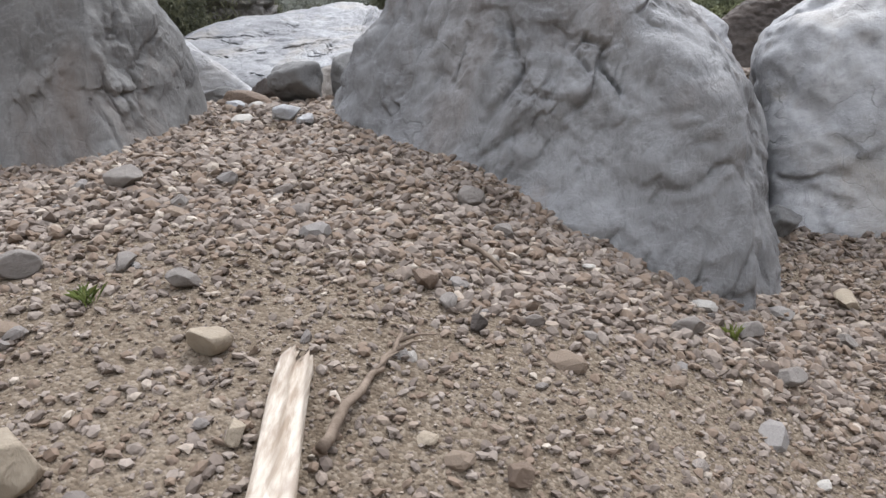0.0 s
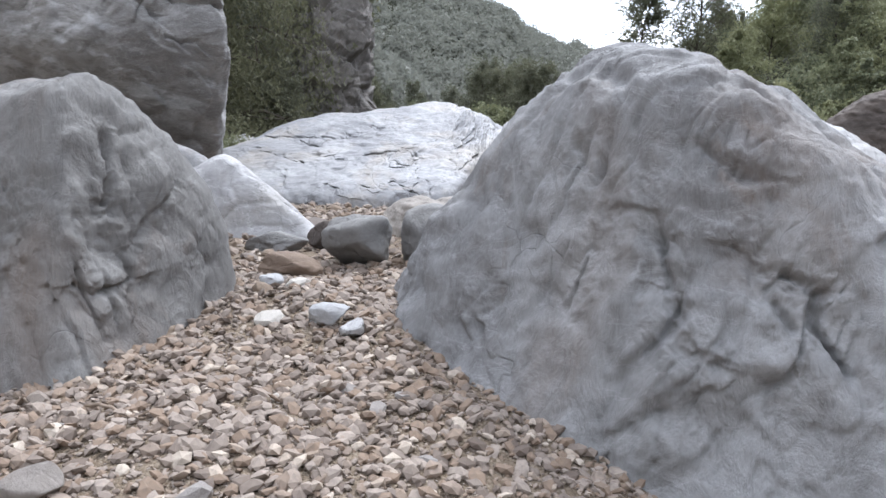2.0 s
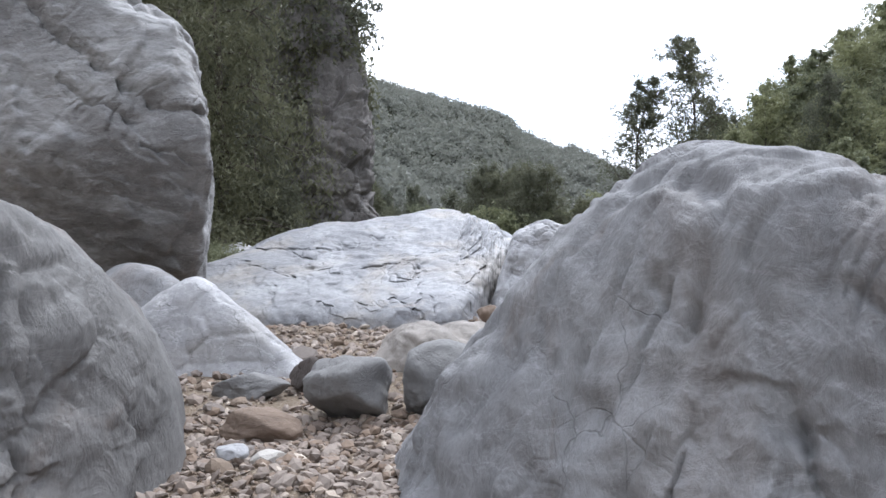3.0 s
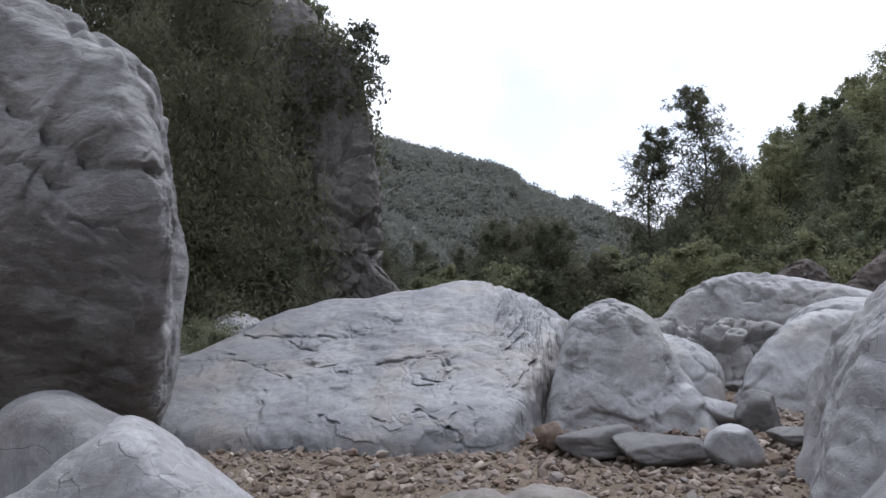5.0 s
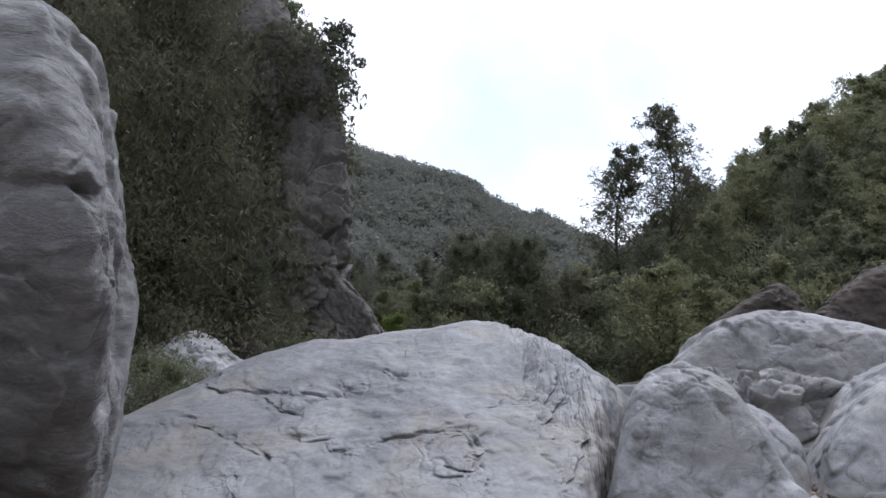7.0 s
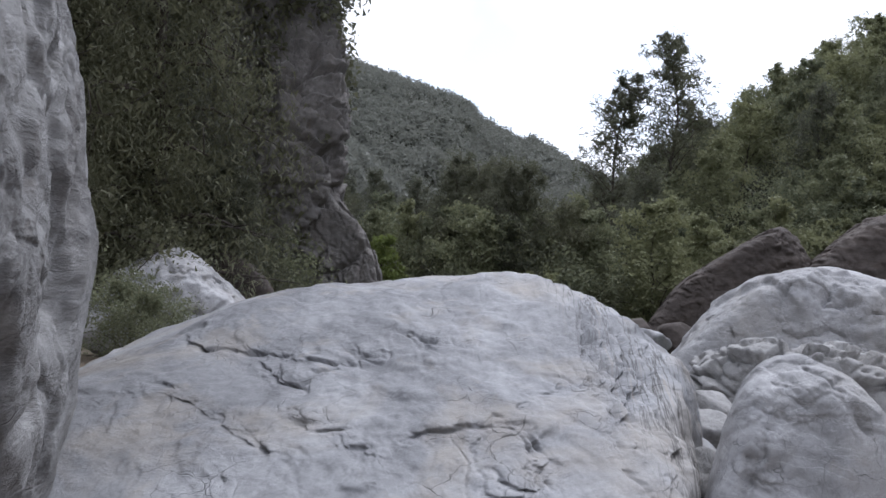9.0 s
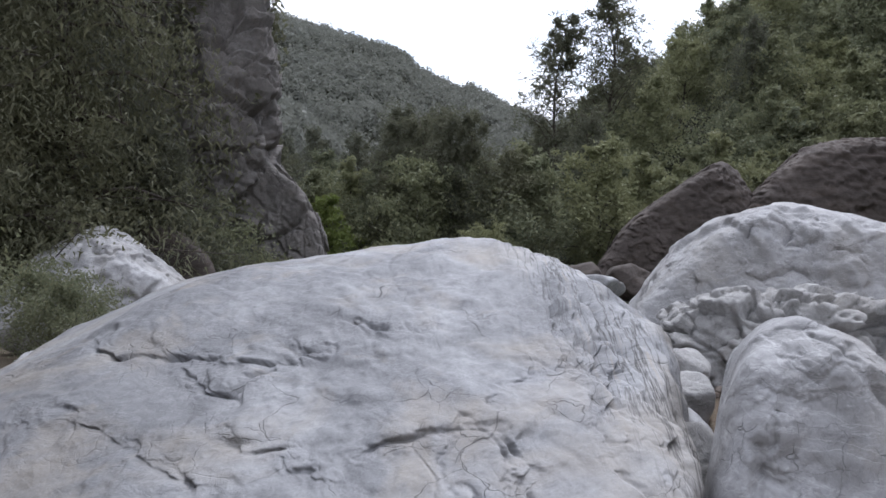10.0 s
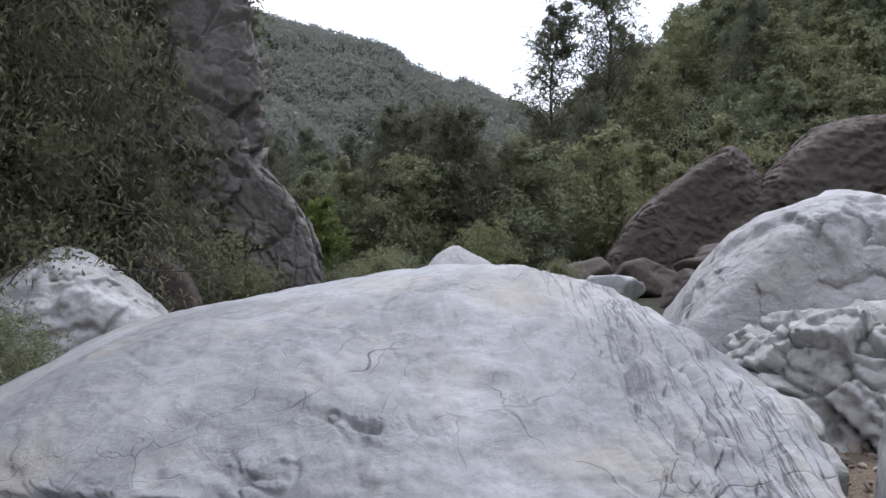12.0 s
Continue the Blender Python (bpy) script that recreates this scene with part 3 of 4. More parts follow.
rock("large grey fluted boulder rising to a blunt peak", (1.0, 5.75, 0.9), [
    (0.91, -0.35, 0.19, 1.42), (0.53, -0.23, 0.82, 1.87), (-0.58, -0.04, 0.82, 1.79), (-0.31, -0.08, 0.95, 1.94), (0.02, -0.14, 0.99, 2.33),
    (0.61, -0.25, 0.76, 1.14), (0.36, -0.18, 0.92, 1.31), (-0.7, 0.29, 0.65, 1.5), (-0.55, 0.27, 0.79, 1.5), (-0.9, -0.07, 0.42, 1.6),
    (-0.84, -0.05, 0.54, 2.36), (0, 1, 0, 2.05), (0, 0, -1, 3.5), (-0.59, -0.76, 0.29, 1.39), (-0.31, -0.91, 0.29, 1.55),
    (0.44, -0.85, 0.29, 1.64)], GREY, fine=0.032, swell=0.06, rough=0.05, groove=0.03, groove_turn=(0, 22, 0), groove_size=(1.7, 1.7, 0.6), chisel=0.05, facet=0.12, facet_size=0.7, gouge=0.03, cracks=[
    (0.06, 0.03, [(-112, 30), (-110, 23), (-108, 16), (-106, 12), (-104, 8)]), (0.06, 0.03, [(-98, 25), (-94, 23), (-91, 18)]), (0.04, 0.0, [(-117, 33), (-111, 28), (-110, 23)]),
    (0.06, 0.0, [(-94, 24), (-93, 16), (-91, 12)]), (0.05, 0.0, [(-131, 39), (-126, 34), (-125, 37)]), (0.04, 0.0, [(-145, 9), (-142, 5)]), (0.04, 0.02, [(-104, 40), (-99, 37), (-93, 33)]),
    (0.04, 0.0, [(-120, 26), (-123, 21), (-124, 17)]), (0.07, 0.02, [(-109, 17), (-108, 11), (-101, 7)]), (0.08, 0.0, [(-92, 21), (-87, 17), (-88, 12), (-85, 7)]), (0.04, 0.0, [(-80, 24), (-76, 19)])], seed=2, power=14, foot=[
    (-0.87, -0.12, 0.47, 1.61), (-0.79, -0.09, 0.61, 2.39), (-0.94, -0.11, 0.33, 1.71), (-0.12, 0.27, 0.95, 1.02), (-0.04, 0.26, 0.97, 1.77),
    (-0.55, -0.05, 0.83, 2.4), (-0.31, -0.08, 0.95, 2.43), (0.02, -0.14, 0.99, 2.33), (0.61, -0.25, 0.76, 1.14), (0.36, -0.18, 0.92, 1.92),
    (0, 1, 0, 1.25), (0, 0, -1, 2.9), (1, 0, 0, 0.8), (-0.66, -0.7, 0.29, 1.43), (-0.31, -0.91, 0.29, 1.53)])
WHITE_TOP = [
    (0.07, 0.03, [(-178, 22), (-170, 24), (-164, 32), (-153, 37), (-150, 40)]), (0.05, 0.02, [(-161, 29), (-146, 27), (-141, 28), (-145, 34), (-154, 50), (-146, 55)]),
    (0.05, 0.015, [(-131, 22), (-123, 20), (-114, 22)]), (0.05, 0.02, [(-110, 19), (-101, 20), (-93, 25), (-80, 27), (-68, 26), (-66, 22), (-66, 19)]),
    (0.03, 0.0, [(-23, 45), (-42, 38), (-54, 38), (-63, 32)]), (0.06, 0.02, [(-163, 74), (-118, 78), (-63, 77)]), (0.05, 0.0, [(-78, 21), (-77, 16), (-72, 14), (-68, 18)]),
    (0.05, 0.0, [(12, 44), (-17, 38), (-45, 26), (-52, 19)]), (0.06, 0.0, [(12, 40), (-7, 36), (-26, 32), (-40, 25), (-48, 20)]),
    (0.05, 0.02, [(-1, 36), (-13, 32), (-27, 29), (-36, 21), (-42, 18)]), (0.03, 0.01, [(-153, 13), (-157, 17), (-153, 18)])]
WHITE_FRONT = [
    (0.04, 0.01, [(-123, 10), (-127, 12), (-124, 15), (-131, 17)]), (0.06, 0.03, [(-103, 0), (-101, 5), (-90, 2), (-89, 5), (-84, 4), (-79, 7), (-74, 3), (-72, 0)]),
    (0.03, 0.0, [(-82, 22), (-72, 31), (-68, 21), (-74, 13), (-80, 14), (-82, 22)]), (0.05, 0.0, [(-68, 21), (-71, 8), (-74, 3)]),
    (0.04, 0.0, [(-93, 2), (-95, -1)]), (0.04, 0.02, [(-149, 17), (-134, 16), (-125, 15)]), (0.04, 0.0, [(-115, -1), (-114, 4), (-121, 9)]),
    (0.05, 0.0, [(-53, 20), (-56, 11), (-66, 5)]), (0.07, 0.0, [(37, 44), (-12, 44), (-45, 24), (-25, 29)]), (0.06, 0.0, [(-42, 18), (-58, 9), (-57, 2)]),
    (0.04, 0.0, [(-69, 7), (-69, 1), (-66, 0)])]
rock("huge white limestone boulder with a smooth sloping face", (-2.4, 13.4, 1.2), [
    (-0.33, -0.13, 0.94, 1.74), (-0.11, -0.07, 0.99, 2.29), (0.37, -0.01, 0.93, 2.68), (-0.46, -0.15, 0.87, 1.98), (0.01, -0.01, 1, 2.41),
    (0.58, 0.01, 0.82, 1.88), (-0.39, -0.03, 0.92, 1.89), (-0.15, 0.05, 0.99, 1.59), (0.94, -0.24, 0.24, 2.08), (0.95, -0.28, 0.11, 1.96),
    (-0.15, 0.09, 0.98, 2.6), (0.07, 0.11, 0.99, 1.84), (0.2, 0.1, 0.98, 1.79), (0.81, -0.21, 0.55, 2.7), (0, 1, 0, 3.6),
    (0, 0, -1, 2.3), (-1, 0, 0, 3.9), (-0.02, -0.34, 0.94, 1.03), (-0.05, -0.97, 0.24, 2.61)], SLOPING, fine=0.027, swell=0.045, rough=0.035, groove_turn=(0, 60, 20), groove_size=(1.0, 1.0, 0.6), chisel=0.07, facet=0.12, facet_size=0.9, gouge=0.012, gouge_size=(2.2, 2.2, 5.0), cracks=WHITE_TOP + WHITE_FRONT, flutes=((0.97, 0.2, 0), 1.4, 0.4, 0.10), seed=3, power=22)
rock("upright grey cracked limestone boulder", (0.0, 13.3, 1.4), [
    (-0.97, 0, 0.26, 0.75), (-0.76, 0.01, 0.65, 0.99), (-0.3, -0, 0.95, 1.05), (0.41, -0.05, 0.91, 0.97), (0.88, -0.09, 0.47, 0.75),
    (-0.58, 0.03, 0.81, 1.46), (-0.97, 0.11, 0.23, 1.02), (-0.69, 0.12, 0.71, 1.26), (-0.93, 0.36, 0.1, 0.27), (-0.87, 0.39, 0.29, 0.28),
    (-0.69, 0.39, 0.62, 0.52), (-0.19, 0.24, 0.95, 0.93), (-0.89, 0.45, 0.1, 0.16), (-0.61, 0.48, 0.62, 0.41), (-0.26, 0.37, 0.89, 0.64),
    (0.98, 0.2, 0, 0.92), (0, 1, 0, 1.3), (0, 0, -1, 2.3), (0, -0.94, 0.33, 1.57)], MARBLED, fine=0.035, swell=0.04, rough=0.03, groove_size=(2, 2, 1.5), chisel=0.05, facet=0.16, facet_size=1.3, gouge=0.012, gouge_size=(3.0, 3.0, 3.0), cracks=[
    (0.04, 0.02, [(-125, 24), (-110, 28), (-103, 26), (-98, 28), (-102, 34)]), (0.04, 0.0, [(-112, 18), (-111, 14), (-106, 12)]), (0.05, 0.02, [(-96, 41), (-91, 34), (-85, 26)]),
    (0.04, 0.0, [(-109, 42), (-101, 30), (-94, 30), (-88, 38)]), (0.06, 0.0, [(-70, 24), (-76, 17), (-77, 6), (-84, 1), (-83, -4)]), (0.03, 0.01, [(-110, 15), (-102, 12), (-91, 4)]),
    (0.04, 0.0, [(-110, 0), (-102, -1), (-92, -4)]), (0.05, 0.0, [(-109, 23), (-111, 11), (-112, 0)])], seed=4, power=16)
rock("smooth pale limestone boulder leaning beside another", (1.05, 14.0, 1.3), [
    (0.29, -0.01, 0.96, 0.58), (0.81, -0.11, 0.58, 0.44), (0.98, -0.19, 0.01, 0.3), (0.54, -0.06, 0.84, 0.6), (0.95, -0.29, 0.11, 0.6),
    (-1, 0, 0, 0.65), (0, 1, 0, 0.6), (0, 0, -1, 2.2), (0, -0.93, 0.37, 1.11)], PALE, fine=0.03, swell=0.05, rough=0.04, chisel=0.08, seam=0.03, seam_size=0.9, seed=5, power=5)
rock("white rounded limestone boulder with dark seams", (3.0, 14.6, 1.5), [
    (-0.9, 0.22, 0.39, 1.16), (-0.61, 0.17, 0.78, 1.21), (0.07, -0.03, 1, 1.31), (0.32, -0.12, 0.94, 0.85), (-0.72, 0.22, 0.66, 1.55),
    (-0.35, 0.12, 0.93, 1.4), (-0.79, 0.34, 0.51, 1.04), (-0.61, 0.29, 0.74, 0.97), (-0.23, 0.15, 0.96, 0.81), (1, 0, 0, 1.6),
    (0, 1, 0, 1.4), (0, 0, -1, 2.5), (0, -0.91, 0.41, 1.41)], PALE, fine=0.04, swell=0.06, rough=0.04, groove_size=(1.5, 1.5, 1.0), chisel=0.12, facet=0.12, gouge=0.04, gouge_size=(2, 2, 1.5), seed=6)
rock("broad pale limestone boulder with curved cracks", (3.4, 19.8, 1.4), [
    (-0.62, 0.09, 0.78, 1.75), (-0.26, 0.02, 0.96, 1.63), (0.02, -0.04, 1, 1.55), (0.32, -0.13, 0.94, 1.64), (0.16, -0.07, 0.98, 1.57),
    (-0.85, 0.29, 0.45, 2.1), (-0.6, 0.24, 0.77, 2.72), (-0.65, 0.32, 0.69, 1.93), (-0.3, 0.19, 0.93, 1.62), (1, 0, 0, 3.4),
    (0, 1, 0, 2.7), (0, 0, -1, 2.8), (0, -0.96, 0.29, 1.5)], MARBLED, fine=0.045, swell=0.06, rough=0.05, groove_size=(1.5, 1.5, 1.2), chisel=0.06, facet=0.25, facet_size=0.5, gouge=0.02, gouge_size=(2.0, 2.0, 2.0), cracks=[
    (0.08, 0.03, [(-134, 38), (-136, 29), (-133, 18), (-128, 16), (-115, 25), (-96, 18)]), (0.08, 0.0, [(-134, 38), (-125, 45), (-115, 46), (-118, 35), (-101, 43), (-84, 63)]),
    (0.08, 0.03, [(-173, 17), (-145, 13), (-144, 5)]), (0.07, 0.0, [(-86, 39), (-68, 34), (-58, 40)])], seed=7, power=16)
rock("tall grey banded rock face overhanging at the side", (-6.7, 11.0, 2.6), [
    (0.27, -0.24, 0.93, 3.02), (0.67, 0.12, 0.74, 3.0), (0.75, 0.21, 0.62, 3.4), (0.88, 0.46, 0.08, 2.33), (0.87, 0.46, -0.14, 2.16),
    (0.84, 0.5, 0.21, 2.39), (-1, 0, 0, 2.8), (0, 1, 0, 2.6), (0, 0, -1, 3.52), (0, -1, 0.1, 2.03),
    (0, -0.74, -0.67, 1.2)], BANDED, fine=0.045, swell=0.06, rough=0.035, groove=0.03, groove_turn=(0, 50, 0), groove_size=(1.5, 1.5, 0.45), chisel=0.06, facet=0.3, facet_size=0.5, gouge=0.03, gouge_size=(3.0, 3.0, 0.8), layers=0.03, layer_size=0.9, block_turn=(0, 38, 0), cracks=[
    (0.09, 0.12, [(-55, 48), (-50, 41), (-41, 27), (-36, 19), (-33, 15), (-29, 12)]), (0.06, 0.05, [(-46, 25), (-40, 18), (-36, 13)]), (0.06, 0.0, [(-35, 8), (-31, 6), (-27, 3)]),
    (0.05, 0.03, [(-44, 3), (-36, 1), (-28, -3)]), (0.05, 0.0, [(-27, 9), (-26, 7), (-24, 4)]), (0.06, 0.03, [(-24, 6), (-4, 2)])], seed=8, power=16)
rock("rough grey cracked boulder beside the gravel bed", (2.0, 9.6, 1.4), [
    (-0.96, 0.27, 0.11, 1.08), (-0.86, 0.28, 0.43, 1.11), (-0.58, 0.24, 0.78, 1.13), (-0.89, 0.31, 0.33, 1.7), (0.32, -0.15, 0.93, 1.01),
    (1, 0, 0, 1.4), (0, 1, 0, 1.2), (0, 0, -1, 1.2), (0, -0.98, 0.2, 1.12)], MARBLED, fine=0.03, swell=0.05, rough=0.05, groove_size=(1.6, 1.6, 1.0), chisel=0.1, facet=0.12, gouge=0.03, gouge_size=(3, 3, 2), seed=20)
rock("light grey wedge-shaped boulder sloping down to the bed", (-3.2, 8.25, 1.15), [
    (0.1, 0.08, 0.99, 0.93), (0.52, 0.28, 0.81, 0.88), (0.62, 0.31, 0.72, 0.67), (-0.52, -0.23, 0.82, 0.5), (0.36, 0.3, 0.88, 0.84),
    (0.15, 0.23, 0.96, 1.06), (0.44, 0.38, 0.81, 0.7), (-1, 0, 0, 1.1), (0, 1, 0, 1.05), (0, 0, -1, 0.85),
    (0, -0.96, 0.29, 0.66)], MARBLED, fine=0.03, swell=0.05, rough=0.03, seam=0.02, seam_size=1.4, seed=9)
rock("rounded light grey boulder beside a pale wedge", (-3.95, 8.6, 1.4), [
    (-0.06, -0.04, 1, 0.86), (0.51, 0.29, 0.81, 0.62), (-0.61, -0.41, 0.68, 0.36), (-0.19, -0.06, 0.98, 0.53), (0.33, 0.29, 0.9, 0.64),
    (-0.34, -0.17, 0.93, 0.72), (0.01, 0.11, 0.99, 0.63), (0, 1, 0, 0.8), (0, 0, -1, 1.1), (0, -0.98, 0.2, 0.68),
    (-1, 0, 0, 0.95)], GREY, fine=0.03, swell=0.05, rough=0.03, seed=10)
rock("white limestone boulder with a cracked rough face", (4.1, 6.9, 1.0), [
    (-0.93, 0.37, -0.09, 1.02), (-0.58, 0.2, 0.79, 1.45), (-0.46, 0.15, 0.87, 0.95), (-0.63, 0.21, 0.75, 2.38), (1, 0, 0, 2.4),
    (0, 1, 0, 2.1), (0, 0, -1, 3.2), (-0.23, -0.92, 0.32, 1.71)], PALE, fine=0.045, swell=0.07, rough=0.06, groove_size=(1.5, 1.5, 1.0), chisel=0.14, facet=0.2, gouge=0.04, gouge_size=(1.5, 1.5, 2.5), seed=11)
rock("broken heap of fractured pale limestone", (1.6, 16.7, 1.0), [
    (-0.67, 0.37, 0.64, 1.12), (-0.26, 0.27, 0.93, 1.56), (0.1, 0.12, 0.99, 1), (-0.11, 0.22, 0.97, 0.92), (0.21, 0.05, 0.98, 1.14),
    (1, 0, 0, 2.4), (0, 1, 0, 1.3), (0, 0, -1, 2.4), (-0.18, -0.88, 0.44, 1.48)], RUBBLY, fine=0.04, swell=0.08, rough=0.05, chisel=0.1, gouge=0.06, gouge_size=(3, 3, 4), blocks=0.36, block_size=(0.6, 0.6, 0.35), block_turn=(10, 20, 0), seed=12, name="rock_outcrop")
rock("pale cracked boulder below dark bushes", (-9.5, 25.0, 0.7), [
    (-0.41, -0.16, 0.9, 2.4), (0.42, 0.21, 0.88, 2.41), (0.74, 0.32, 0.59, 1.29), (0.48, 0.25, 0.84, 1.37), (-0.52, -0.24, 0.82, 1.96),
    (0.56, 0.32, 0.76, 1.97), (-1, 0, 0, 3), (0, 1, 0, 2), (0, 0, -1, 2.7), (0, -0.93, 0.37, 2.15)], MARBLED, fine=0.07, swell=0.08, rough=0.06, chisel=0.16, groove_size=(0.9, 0.9, 1.6), groove_turn=(0, 35, 0), facet=0.3, facet_size=0.7, seam=0.09, seam_size=0.7, seed=13, power=6)
rock("dark brown layered rock slab leaning by the woods", (13.6, 55.5, 2.0), [
    (-0.54, 0.18, 0.82, 1.36), (-0.71, 0.21, 0.67, 4.02), (-0.15, 0.01, 0.99, 4.92), (0.34, -0.17, 0.92, 5.54), (0.78, -0.34, 0.52, 4.17),
    (-0.67, 0.19, 0.72, 3.31), (-0.8, 0.23, 0.56, 2.44), (0.59, -0.25, 0.77, 3.9), (0, 1, 0, 5.5), (0, 0, -1, 7.4),
    (0, -0.98, 0.2, 4.41), (1, 0, 0, 4.4)], DARK, fine=0.12, swell=0.10, rough=0.12, chisel=0.12, groove_size=(0.25, 0.25, 0.9), groove_turn=(10, 28, 0), facet=0.5, facet_size=0.3, layers=0.05, layer_size=1.1, block_turn=(10, 28, 0), seed=14, name="rock_outcrop", power=7)
rock("dark layered rock ledge below the wooded slope", (23, 57, 2.5), [
    (-0.6, 0.27, 0.75, 3.35), (-0.4, 0.16, 0.9, 3.52), (-0.02, -0.06, 1, 3.96), (-0.71, 0.3, 0.64, 3.38), (-0.51, 0.21, 0.83, 4.92),
    (0, 1, 0, 7), (0, 0, -1, 7.9), (0, -0.96, 0.29, 5.6), (1, 0, 0, 11)], DARK, fine=0.16, swell=0.12, rough=0.15, chisel=0.1, groove_size=(0.25, 0.25, 1.2), groove_turn=(-10, 12, 0), facet=0.5, facet_size=0.35, layers=0.12, layer_size=0.7, block_turn=(-10, 12, 0), seed=15, name="rock_outcrop")
rock("dark smooth boulder below the bushes", (-9.9, 30, 0.0), [
    (-0.19, -0.04, 0.98, 2.45), (0.48, 0.24, 0.84, 1.8), (0.68, 0.3, 0.67, 1.46), (0.92, 0.33, 0.19, 1.03), (0, 1, 0, 2),
    (0, 0, -1, 3.4), (0, -0.98, 0.2, 2.16), (-1, 0, 0, 2.1)], DARK, fine=0.07, swell=0.05, rough=0.05, seed=16)
CLIFF_FACE = rock("sheer dark brown cliff with blocky joints and creepers", (-12.5, 36, 4), [
    (0.9, 0.09, 0.43, 10.38), (0.85, 0.05, 0.52, 7.75), (0.97, 0.21, 0.08, 7.16), (0.98, 0.21, 0.04, 4.1), (0.97, 0.23, -0.08, 6.04),
    (0.9, 0.22, -0.38, 3.64), (0, 1, 0, 6), (0, 0, -1, 8.4), (0.24, -0.97, 0.06, 2.91), (-1, 0, 0, 6.5),
    (0, 0, 1, 13.01)], CLIFF, fine=0.10, swell=0.10, rough=0.15, blocks=0.9, block_size=(2.6, 2.6, 1.5), block_turn=(4, 6, 20), seed=17, name="cliff")
rock("dark split buttress at the foot of the cliff", (-7.2, 36.5, 1.2), [
    (0.82, 0.17, 0.54, 0.85), (0.7, 0.14, 0.7, 1.27), (0.98, 0.18, 0.13, 0.43), (0.95, 0.18, 0.25, 0.56), (0.87, 0.16, 0.46, 0.75),
    (-1, 0, 0, 2.8), (0, 1, 0, 3.5), (0, 0, -1, 5.6), (0, -0.99, 0.15, 2.24)], CLIFF, fine=0.07, swell=0.08, rough=0.12, blocks=0.6, block_size=(1.5, 1.5, 2.8), block_turn=(0, -20, 0), seed=18, name="rock_outcrop")

# ---- stones in the passage and on the bed ----
def stone_shape(seed, flat=0.6, level=2, corners=11, rough=0.04):
    rng = np.random.default_rng(seed)
    n = rng.normal(size=(corners, 3))
    n /= np.linalg.norm(n, axis=1)[:, None]
    dist = rng.uniform(0.62, 1.0, corners)
    u, tri = sphere(level)
    q = np.hstack([n, dist[:, None]])
    r = np.minimum(rounded(u, q, 22.0 if corners > 12 else 45.0), 1.25)
    p = u * (r + rough * fbm(u * 2, 3, seed))[:, None] * (1, rng.uniform(0.65, 0.9), flat)
    return p, tri


def single_stone(label, place, size, material, flat=0.55, turn=(0, 0, 0), seed=1, sink=0.25, name="stone", group="", corners=14, rough=0.1):
    p, tri = stone_shape(seed, flat, 5, corners, rough)
    ob = new(name, mesh_of(name, p * size, tri, material))
    low = float(np.min(turned(p * size, -turn[0], -turn[1], -turn[2])[:, 2]))
    ob.matrix_basis = pose(place[0], place[1], float(ground_height(place[0], place[1])) - low * (1 - sink), *turn)
    return tagged(ob, label, "stone", group)


single_stone("smooth grey rounded stone in the gravel passage", (-1.22, 6.5), 0.30, COOL, 0.72, (0, 8, 20), 3)
single_stone("smooth grey stone leaning beside a larger one", (-0.72, 6.62), 0.27, COOL, 0.8, (0, -10, 60), 5)
single_stone("flat rusty brown stone half sunk in gravel", (-1.62, 6.1), 0.22, BROWN, 0.4, (0, 4, -10), 7)
single_stone("small white angular stone on gravel", (-1.53, 5.66), 0.06, PALE, 0.75, (0, 10, 30), 9)
single_stone("pale flat stone lying on gravel", (-1.0, 5.08), 0.11, PALE, 0.55, (0, -8, 20), 11)
single_stone("light grey stone beside a pale one", (-0.84, 5.0), 0.08, MARBLED, 0.6, (0, 8, 70), 13)
single_stone("dark pointed stone standing beside the gravel", (-1.72, 7.3), 0.15, DARK, 0.9, (20, 30, 0), 15)
single_stone("low grey stone half buried in the bed", (-2.0, 6.95), 0.22, COOL, 0.45, (0, 0, 15), 17)
rock("long brown-grey ledge slab lying across the bed", (-0.75, 8.2, 1.1), [
    (0.06, -0.2, 0.97, 0.26), (-0.62, -0.2, 0.75, 0.5), (-1, 0, 0.2, 0.86), (0.95, 0, 0.3, 0.8), (0.1, -0.97, 0.2, 0.33), (-0.3, -0.9, 0.3, 0.42), (0, 1, 0.1, 0.5),
    (0, 0, -1, 0.4), (0.1, 0.5, 0.86, 0.36)], LEDGE, fine=0.02, swell=0.1, rough=0.06, chisel=0.08, groove_size=(0.8, 0.8, 3), facet=0.16, facet_size=1.5, layers=0.04, layer_size=0.12, block_turn=(5, 8, 0), seed=21, name="rock_ledge")
for x, y, r, k in ((5.6, 33.0, 1.0, 61), (7.6, 36.0, 1.5, 62), (9.4, 40.0, 1.9, 63), (6.4, 41.5, 1.6, 64), (4.3, 45.0, 1.7, 65)):
    single_stone("dark weathered block below the leaning slab", (x, y), r, DARK, 0.7, (8, -10, 40 * k), k, 0.3, name="boulder")
single_stone("flat brown-grey ledge stone on the bed", (-0.3, 10.75), 0.34, COOL, 0.4, (0, 5, 10), 21)
single_stone("brownish slab stone resting on the bed", (0.05, 10.5), 0.34, COOL, 0.42, (5, 0, 40), 23)
single_stone("smooth pale egg-shaped boulder stone", (0.62, 10.45), 0.28, PALE, 0.85, (0, 0, 30), 25, corners=60, rough=0.05)
single_stone("dark angular stone in front of pale rocks", (1.15, 11.7), 0.24, COOL, 0.85, (10, 20, 0), 27)
single_stone("flat grey stone beside an angular one", (1.3, 11.1), 0.24, COOL, 0.45, (0, 0, 20), 29)
